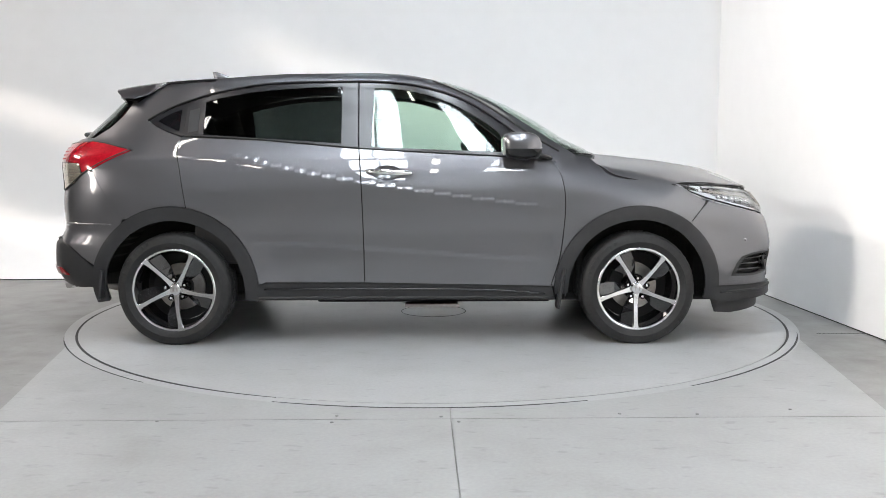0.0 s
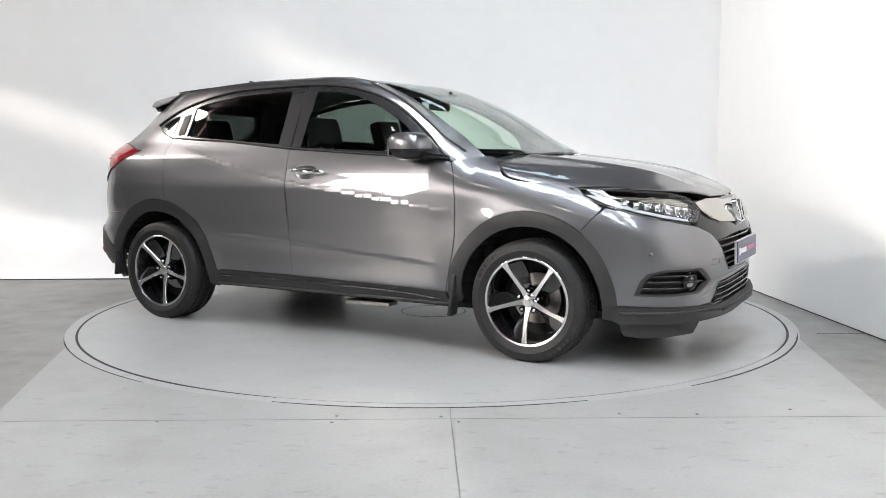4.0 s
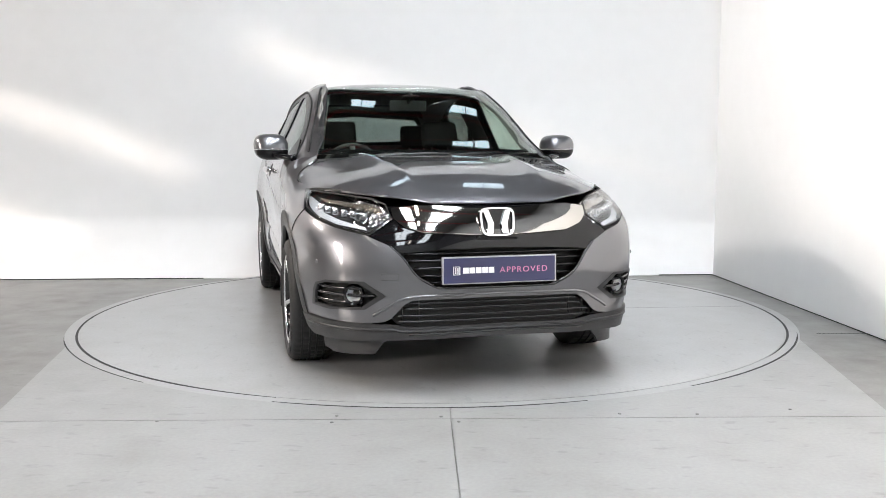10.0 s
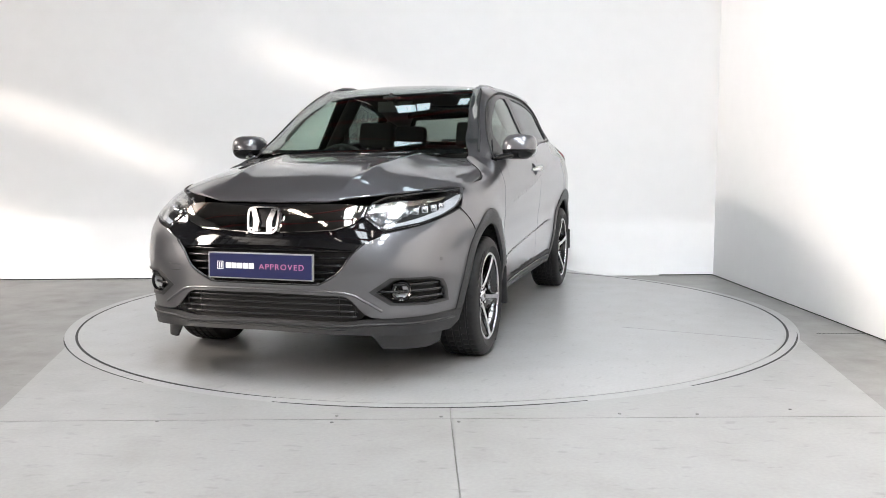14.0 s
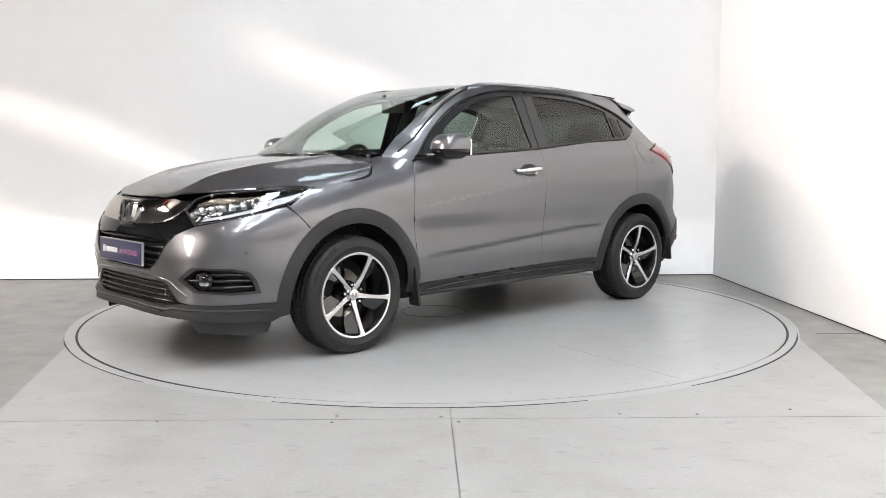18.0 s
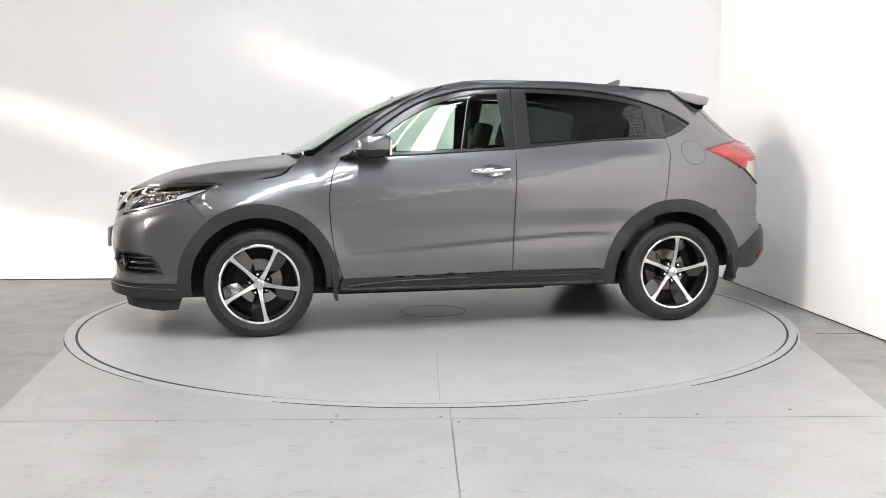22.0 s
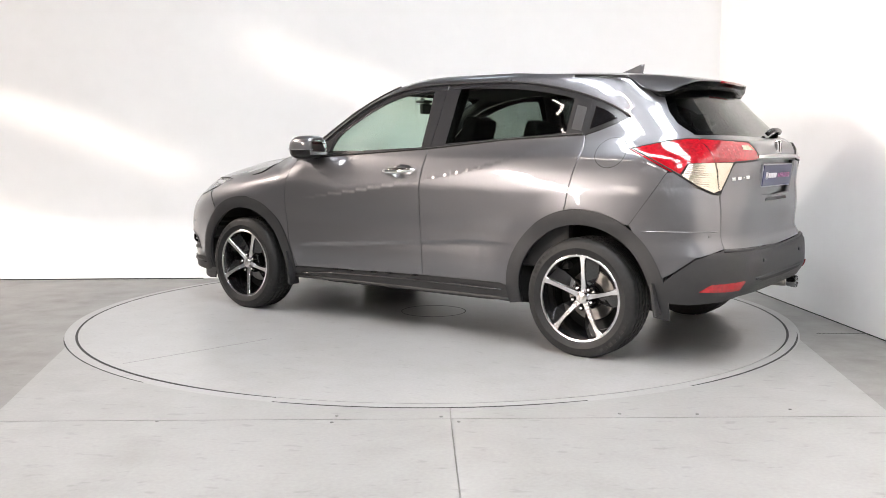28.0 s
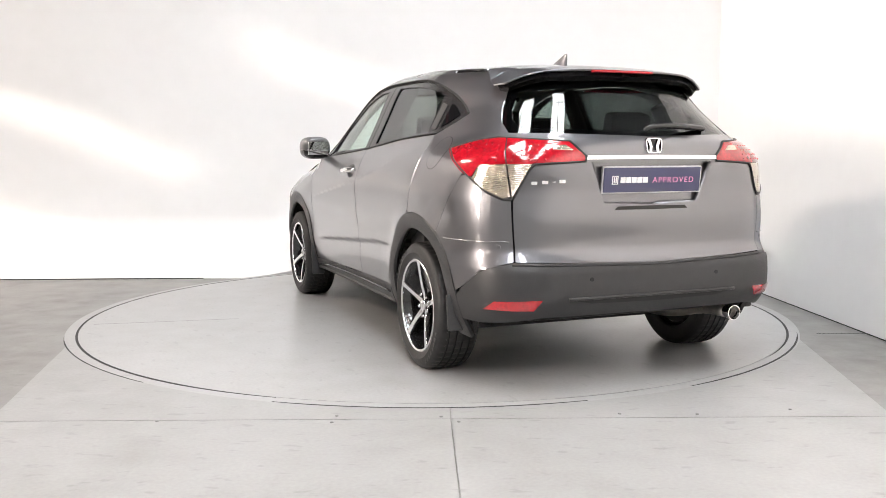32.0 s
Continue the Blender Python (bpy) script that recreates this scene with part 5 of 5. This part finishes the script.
        lathe("parking_sensor", [(0.0, 0.004), (0.008, 0.004), (0.009, -0.004)], PAINT, c, 16, Matrix.Translation((x, y, z)) @ Matrix.Rotation(-s * radians(40), 4, "Z") @ Matrix.Rotation(radians(90), 4, "Z"))
        fin = [(0.652, 1.150), (0.745, 1.210), (0.790, 1.290), (0.785, 1.360), (0.86, 1.440), (0.905, 1.474), (0.74, 1.462), (0.672, 1.452), (0.704, 1.40), (0.715, 1.29), (0.70, 1.225), (0.650, 1.172)]
        panel("tailgate_pillar", f(fin), rear, PAINT, car, res=0.02)
        panel("reflector", f([(0.704, 0.394), (0.662, 0.430), (0.49, 0.437), (0.522, 0.394)]), rear, REDLENS, car, lift=0.011, thick=0.012, res=0.02, label="red bumper reflector")
    gate = [(0.0, 0.585), (0.588, 0.602), (0.596, 0.70), (0.602, 0.866), (0.540, 1.002), (0.518, 1.022), (0.318, 1.034), (0.318, 1.066), (0.384, 1.131), (0.493, 1.137), (0.645, 1.149), (0.655, 1.166), (0.395, 1.162), (0.0, 1.152)]
    recess = [(0.0, 1.036), (0.300, 1.036), (0.253, 0.880), (0.235, 0.850), (0.0, 0.842)]
    tg = panel("tailgate", both(gate), rear, PAINT, car, holes=(both(recess),), res=0.02, label="grey metallic tailgate")
    panel("plate_recess", both([(u * 1.03, v + (0.004 if v > 1 else -0.004)) for u, v in recess]), rear, PAINT, tg, lift=-0.03, res=0.03)
    strip_on("recess_edge", rear, both([(0.0, 0.842), (0.235, 0.850), (0.253, 0.880), (0.300, 1.036)])[:4], 0.012, PAINT, tg, -0.014)
    strip_on("recess_edge", rear, [(-u, v) for u, v in ((0.0, 0.842), (0.235, 0.850), (0.253, 0.880), (0.300, 1.036))], 0.012, PAINT, tg, -0.014)
    bar = [(0.0, 1.066), (0.318, 1.063), (0.318, 1.047), (0.0, 1.049)]
    panel("chrome_strip", both(bar), rear, CHROME, tg, lift=0.010, thick=0.02, res=0.03, label="bright chrome strip above the plate")
    panel("tailgate_grip", both([(0.0, 0.838), (0.17, 0.836), (0.185, 0.822), (0.0, 0.820)]), rear, GLOSSBLACK, tg, lift=0.002, res=0.03, label="dark grip slot")
    b = emblem("rear_badge", tg, 0.088, 0.072, 0.012)
    b.location, b.rotation_euler = (-2.048, 0, 1.108), (0, radians(-4), math.pi)
    bm = bmesh.new()
    for k, (dy, dz) in enumerate(((0.0, 0.0), (0.043, 0.003), (0.079, 0.005), (0.113, 0.007))):
        u = 0.525 - dy / 1.05
        x, y, z = (float(q[0]) for q in rear(np.array([u]), np.array([0.945 + dz])))
        m = Matrix.Translation((x, y, z)) @ Matrix.Rotation(radians(180 - 16), 4, "Z")
        slab(bm, (-0.002, -0.007 if k == 2 else -0.014, -0.002 if k == 2 else -0.008), (0.003, 0.007 if k == 2 else 0.014, 0.002 if k == 2 else 0.008), m, 0.001)
    part("model_mark", bm, CHROME, tg, "bright plain bars in place of the model name")
    number_plate(tg, Matrix.Translation((-2.052, 0, 0.955)) @ Matrix.Rotation(math.pi, 4, "Z") @ Matrix.Rotation(radians(6), 4, "Y"))
    panel("rear_screen", both([(0.0, 1.156), (0.395, 1.166), (0.652, 1.174), (0.702, 1.226), (0.714, 1.29), (0.70, 1.40), (0.66, 1.45), (0.0, 1.468)]), rear, REARGLASS, tg, lift=-0.008, thick=0.005, res=0.03, label="dark tinted rear window")
    ring = [(0.0, 1.153), (0.395, 1.163), (0.655, 1.171), (0.706, 1.225), (0.718, 1.29), (0.704, 1.40), (0.664, 1.454), (0.0, 1.470)]
    inner = [(0.0, 1.180), (0.38, 1.188), (0.60, 1.196), (0.645, 1.235), (0.66, 1.29), (0.64, 1.37), (0.0, 1.40)]
    panel("rear_screen_border", both(ring), rear, GLOSSBLACK, tg, holes=(both(inner),), lift=-0.0095, thick=0.003, res=0.03, label="black ceramic border")
    x, y, z = -2.0, -0.03, 1.185
    tube("rear_wiper", smooth_line([(-1.995, 0.01, 1.178), (-2.012, -0.02, 1.196), (-2.005, -0.12, 1.200), (-1.985, -0.24, 1.196), (-1.955, -0.345, 1.190)], 24), 0.017, PILLAR, tg, "black rear wiper arm", flat=0.8)
    bottom = [(0.0, 0.355), (0.147, 0.356), (0.49, 0.356), (0.60, 0.335), (0.733, 0.322)]
    top = [(0.835, 0.44), (0.804, 0.476), (0.724, 0.552), (0.66, 0.580), (0.590, 0.594), (0.0, 0.577)]
    bump = panel("rear_bumper", both(bottom + arch_line[:2] + top), rear, CLAD, car, lift=0.004, thick=0.04, res=0.022, label="black plastic rear bumper")
    panel("bumper_slot", both([(0.0, 0.432), (0.30, 0.430), (0.385, 0.434), (0.30, 0.414), (0.0, 0.408)]), rear, SEAL, bump, lift=0.0055, thick=0.004, res=0.03)
    strip_on("bumper_ridge", rear, smooth_line([(-0.39, 0.437), (-0.2, 0.437), (0.0, 0.438), (0.2, 0.437), (0.39, 0.437)], 30), 0.007, CLAD, bump, 0.006)
    strip_on("bumper_step", rear, smooth_line([(-0.60, 0.590), (-0.3, 0.582), (0.0, 0.575), (0.3, 0.582), (0.60, 0.590)], 30), 0.012, CLAD, bump, 0.0, 0.7)
    for u in (-0.30, 0.30):
        x, y, z = (float(q[0]) for q in rear(np.array([u]), np.array([0.52])))
        lathe("parking_sensor", [(0.0, 0.008), (0.009, 0.008), (0.010, -0.002)], PILLAR, bump, 16, Matrix.Translation((x, y, z)) @ Matrix.Rotation(radians(90), 4, "Z"))
    m = Matrix.Translation((-2.0, -0.487, 0.308)) @ Matrix.Rotation(radians(90), 4, "Z")
    lathe("tailpipe_tip", [(0.030, 0.0), (0.036, 0.03), (0.037, 0.055), (0.033, 0.055), (0.030, 0.03)], CHROME, car, 24, m, "chrome tailpipe tip")


def build_top(car):
    edge = [(2.102, 0.0), (2.093, 0.20), (2.076, 0.315), (1.968, 0.50), (1.78, 0.650), (1.560, 0.752), (1.475, 0.775), (1.25, 0.790), (1.155, 0.785), (1.105, 0.745), (1.040, 0.692)]
    back = [(1.065, 0.60), (1.115, 0.45), (1.155, 0.25), (1.175, 0.0)]
    panel("bonnet", across(smooth_line(edge, 44) + back), bonnet_at, PAINT, car, res=0.025, label="grey metallic bonnet with two creases")
    strip_on("bonnet_seal", bonnet_at, [(x - 0.004, y) for x, y in across(smooth_line(edge[:6], 30))[:]][:30], 0.006, SEAL, car, -0.014)
    for s in (1, -1):
        strip_on("bonnet_joint", bonnet_at, smooth_line(edge[4:], 30), 0.0045, SEAL, car, 0.0, 1.0, s, "dark shut line between bonnet and wing")
    panel("cowl", across([(1.21, 0.0), (1.19, 0.25), (1.13, 0.46), (1.06, 0.60), (1.00, 0.64), (0.93, 0.64), (1.0, 0.50), (1.08, 0.25), (1.10, 0.0)]), bonnet_at, CABIN, car, lift=-0.012, thick=0.01, label="black wiper cowl")
    ws = [(0.0, 1.078), (0.40, 1.078), (0.66, 1.080), (0.695, 1.088), (0.645, 1.22), (0.60, 1.34), (0.553, 1.462), (0.53, 1.490), (0.30, 1.498), (0.0, 1.502)]
    wsi = [(0.0, 1.100), (0.40, 1.100), (0.635, 1.104), (0.655, 1.118), (0.612, 1.22), (0.568, 1.34), (0.526, 1.445), (0.48, 1.462), (0.30, 1.468), (0.0, 1.470)]
    w = panel("windscreen", both(ws), screen_at, SCREEN, car, thick=0.005, res=0.03, label="clear green-tinted windscreen")
    panel("windscreen_border", both(ws), screen_at, GLOSSBLACK, w, holes=(both(wsi),), lift=-0.006, thick=0.003, res=0.025, label="black ceramic border")
    for s in (1, -1):
        strip_on("screen_moulding", screen_at, smooth_line([(0.700, 1.085), (0.650, 1.22), (0.605, 1.34), (0.557, 1.465), (0.535, 1.495)], 20), 0.006, SEAL, car, 0.002, 1.0, s)
    tube("wiper_arm", smooth_line([(1.09, -0.56, 1.034), (1.12, -0.40, 1.058), (1.14, -0.10, 1.072), (1.135, 0.06, 1.072)], 20), 0.010, PILLAR, car, "black wiper arm")
    tube("wiper_arm", smooth_line([(1.13, 0.02, 1.060), (1.11, 0.25, 1.074), (1.05, 0.45, 1.078), (1.01, 0.56, 1.074)], 20), 0.010, PILLAR, car, "black wiper arm")
    roof = [(0.268, 0.0), (0.262, 0.20), (0.235, 0.40), (0.190, 0.515), (0.12, 0.538), (-0.2, 0.547), (-0.8, 0.547), (-1.2, 0.540), (-1.385, 0.520), (-1.400, 0.30), (-1.405, 0.0)]
    panel("roof", across(roof), roof_at, PAINT, car, res=0.03, label="grey metallic roof")
    lip = [(-1.411, 0.0), (-1.406, 0.30), (-1.392, 0.515), (-1.48, 0.55), (-1.58, 0.578), (-1.655, 0.560), (-1.715, 0.47), (-1.775, 0.30), (-1.80, 0.0)]
    sp = panel("roof_spoiler", across(lip), spoiler_at, PAINT, car, thick=0.009, res=0.02, label="grey metallic roof spoiler")
    under = [(-1.48, 0.0), (-1.48, 0.40), (-1.52, 0.545), (-1.58, 0.566), (-1.648, 0.55), (-1.707, 0.46), (-1.766, 0.30), (-1.79, 0.0)]
    panel("spoiler_underside", across(under), spoiler_at, PILLAR, sp, lift=-0.0095, thick=0.045, res=0.03, label="gloss black spoiler underside")
    strip_on("brake_light", spoiler_at, [(-1.802 + 0.25 * y * y, y) for y in np.linspace(-0.17, 0.17, 14)], 0.010, REDLENS, sp, -0.010, 0.7, 1, "red high-level brake light")
    # shark-fin aerial
    verts, faces = [], []
    rows = 7
    for k in range(rows):
        t = k / (rows - 1)
        x0, x1 = -1.035 - 0.205 * t ** 0.8, -1.255 - 0.012 * t
        hw = 0.026 * (1 - t) ** 0.8 + 0.003
        z = 1.533 + 0.064 * t
        for q in range(12):
            a = 2 * math.pi * q / 12
            verts.append(((x0 + x1) / 2 + (x0 - x1) / 2 * math.cos(a), hw * math.sin(a) * (0.6 + 0.4 * (1 - math.cos(a)) / 2), z))
    for k in range(rows - 1):
        for q in range(12):
            w2 = (q + 1) % 12
            faces.append((k * 12 + q, k * 12 + w2, k * 12 + 12 + w2, k * 12 + 12 + q))
    faces.append(tuple(range((rows - 1) * 12, rows * 12)))
    link_mesh("shark_fin_aerial", verts, faces, PAINT, car, "grey shark-fin roof aerial", smooth=True)
    # filler flap on the left rear wing
    disc = lambda r: [(-1.442 + r * math.cos(a), 1.077 + 0.93 * r * math.sin(a)) for a in np.linspace(0, 2 * math.pi, 48, endpoint=False)]
    flap = panel("filler_joint", disc(0.0845), whole_side, SEAL, car, 1, lift=0.0008, thick=0.003, res=0.02)
    panel("filler_flap", disc(0.0812), whole_side, PAINT, car, 1, lift=0.0016, thick=0.003, res=0.016, label="round grey filler flap")


def build_cabin(car):
    """Seats, dashboard, wheel and lining as seen through the glass."""
    panel("headlining", across([(0.16, 0.0), (0.10, 0.50), (-1.35, 0.50), (-1.40, 0.0)]), roof_at, HEADLINER, car, lift=-0.04, thick=0.01, res=0.06, label="pale grey headlining")
    bm = bmesh.new()
    slab(bm, (0.52, -0.72, 0.70), (0.98, 0.72, 0.985), None, 0.06)
    slab(bm, (0.80, -0.70, 0.90), (1.08, 0.70, 1.045), None, 0.05)
    slab(bm, (0.48, -0.60, 0.86), (0.78, -0.16, 1.045), None, 0.05)
    dash = part("dashboard", bm, CABIN, car, "black dashboard", True)
    bm = bmesh.new()
    slab(bm, (0.50, -0.11, 0.83), (0.52, 0.15, 0.98), None, 0.006)
    part("display", bm, GLOSSBLACK, dash)
    m = Matrix.Translation((0.40, -0.37, 0.955)) @ Matrix.Rotation(radians(-22), 4, "Y") @ Matrix.Rotation(radians(90), 4, "Z")
    ring = [(0.185 + 0.016 * math.cos(a), 0.016 * math.sin(a)) for a in np.linspace(0, 2 * math.pi, 13)]
    st = lathe("steering_wheel", ring, CABIN, car, 48, m, "black steering wheel")
    bm = bmesh.new()
    slab(bm, (-0.075, -0.03, -0.06), (0.075, 0.02, 0.06), m, 0.02)
    for a in (0, 180, 270):
        slab(bm, (0.05, -0.012, -0.018), (0.18, 0.008, 0.018), m @ Matrix.Rotation(radians(a), 4, "Y"), 0.004)
    part("wheel_boss", bm, CABIN, st, smooth=True)
    tube("steering_column", [(0.42, -0.37, 0.945), (0.72, -0.37, 0.83)], 0.045, CABIN, st)

    def seat(x, y, name, width=0.50):
        bm = bmesh.new()
        slab(bm, (x - 0.05, y - width / 2, 0.36), (x + 0.48, y + width / 2, 0.56), Matrix.Identity(4), 0.06)
        st = part(name, bm, SEATCLOTH, car, "black cloth seat", True)
        lean = Matrix.Translation((x, y, 0.50)) @ Matrix.Rotation(radians(-16), 4, "Y")
        bm = bmesh.new()
        slab(bm, (-0.10, -width / 2, 0.0), (0.045, width / 2, 0.60), lean, 0.055)
        slab(bm, (-0.02, -width / 2 - 0.005, 0.05), (0.085, -width / 2 + 0.09, 0.52), lean, 0.03)
        slab(bm, (-0.02, width / 2 - 0.09, 0.05), (0.085, width / 2 + 0.005, 0.52), lean, 0.03)
        part("backrest", bm, SEATCLOTH, st, smooth=True)
        bm = bmesh.new()
        slab(bm, (-0.06, -0.13, 0.645), (0.045, 0.13, 0.83), lean, 0.04)
        part("headrest", bm, SEATCLOTH, st, smooth=True)
        for q in (-0.06, 0.06):
            tube("headrest_post", [lean @ Vector((-0.01, q, 0.57)), lean @ Vector((-0.01, q, 0.68))], 0.007, STEEL, st)
    for y in (-0.37, 0.37):
        seat(-0.12, y, "front_seat")
    for y in (-0.40, 0.40):
        seat(-1.02, y, "rear_seat", 0.52)
    bm = bmesh.new()
    slab(bm, (-0.30, -0.10, 0.30), (0.55, 0.10, 0.66), None, 0.03)
    part("centre_console", bm, CABIN, car, "black centre console", True)
    for s in (1, -1):
        for x0, z0, x1, z1 in ((-0.30, 1.05, -0.33, 1.47), (-1.26, 1.12, -1.28, 1.33), (-1.42, 1.12, -1.40, 1.30)):
            tube("pillar_lining", [(x0, s * (float(cabin_y(x0, z0)) - 0.08), z0), (x1, s * (float(cabin_y(x1, z1)) - 0.08), z1)], 0.05, CABIN, car)
        tube("screen_pillar_lining", [(0.82, s * 0.64, 1.09), (0.50, s * 0.575, 1.32), (0.20, s * 0.515, 1.465)], 0.03, HEADLINER, car)
        box_part("door_lining", (-1.2, s * 0.76 - 0.03, 0.45), (0.85, s * 0.76 + 0.03, 1.02), CABIN, car, bevel=0.02)
        tube("belt", [(-0.30, s * 0.60, 1.32), (-0.27, s * 0.58, 0.9)], 0.02, CABIN, car, flat=0.2)
    bm = bmesh.new()
    slab(bm, (0.30, -0.12, 1.345), (0.325, 0.12, 1.415), None, 0.01)
    mir = part("rear_view_mirror", bm, CABIN, car, "black interior mirror", True)
    tube("mirror_arm", [(0.32, 0, 1.40), (0.40, 0, 1.455)], 0.012, CABIN, mir)
    box_part("camera_housing", (0.34, -0.05, 1.425), (0.42, 0.05, 1.445), CABIN, car, bevel=0.012)
    box_part("parcel_shelf", (-1.86, -0.52, 0.98), (-1.25, 0.52, 1.0), CABIN, car)


CAR = build_car()


# ---------------------------------------------------------------- what moves
def motions():
    """Turntable and car turn together, clockwise seen from above, gathering speed at the start."""
    turned = curve([0, 0.5, 1, 1.5, 2, 2.5, 3, 3.5, 6, 9, 11, 13, 19, 23, 28, 32], [0.3, 2.6, 5.8, 9.5, 13.5, 17.5, 21.6, 25.7, 45.6, 68.5, 83.8, 99.1, 145.5, 177.3, 216.8, 248.5])
    rows_car, rows_table = [], []
    for t in [0.5 * k for k in range(10)] + list(range(5, 33)):
        spin = Matrix.Rotation(radians(-float(turned(t))), 4, "Z")
        rows_table.append((float(t), spin))
        rows_car.append((float(t), spin @ Matrix.Translation((-0.146, -0.207, 0.0))))
    walk(TURNTABLE, rows_table)
    walk(CAR, rows_car)


motions()
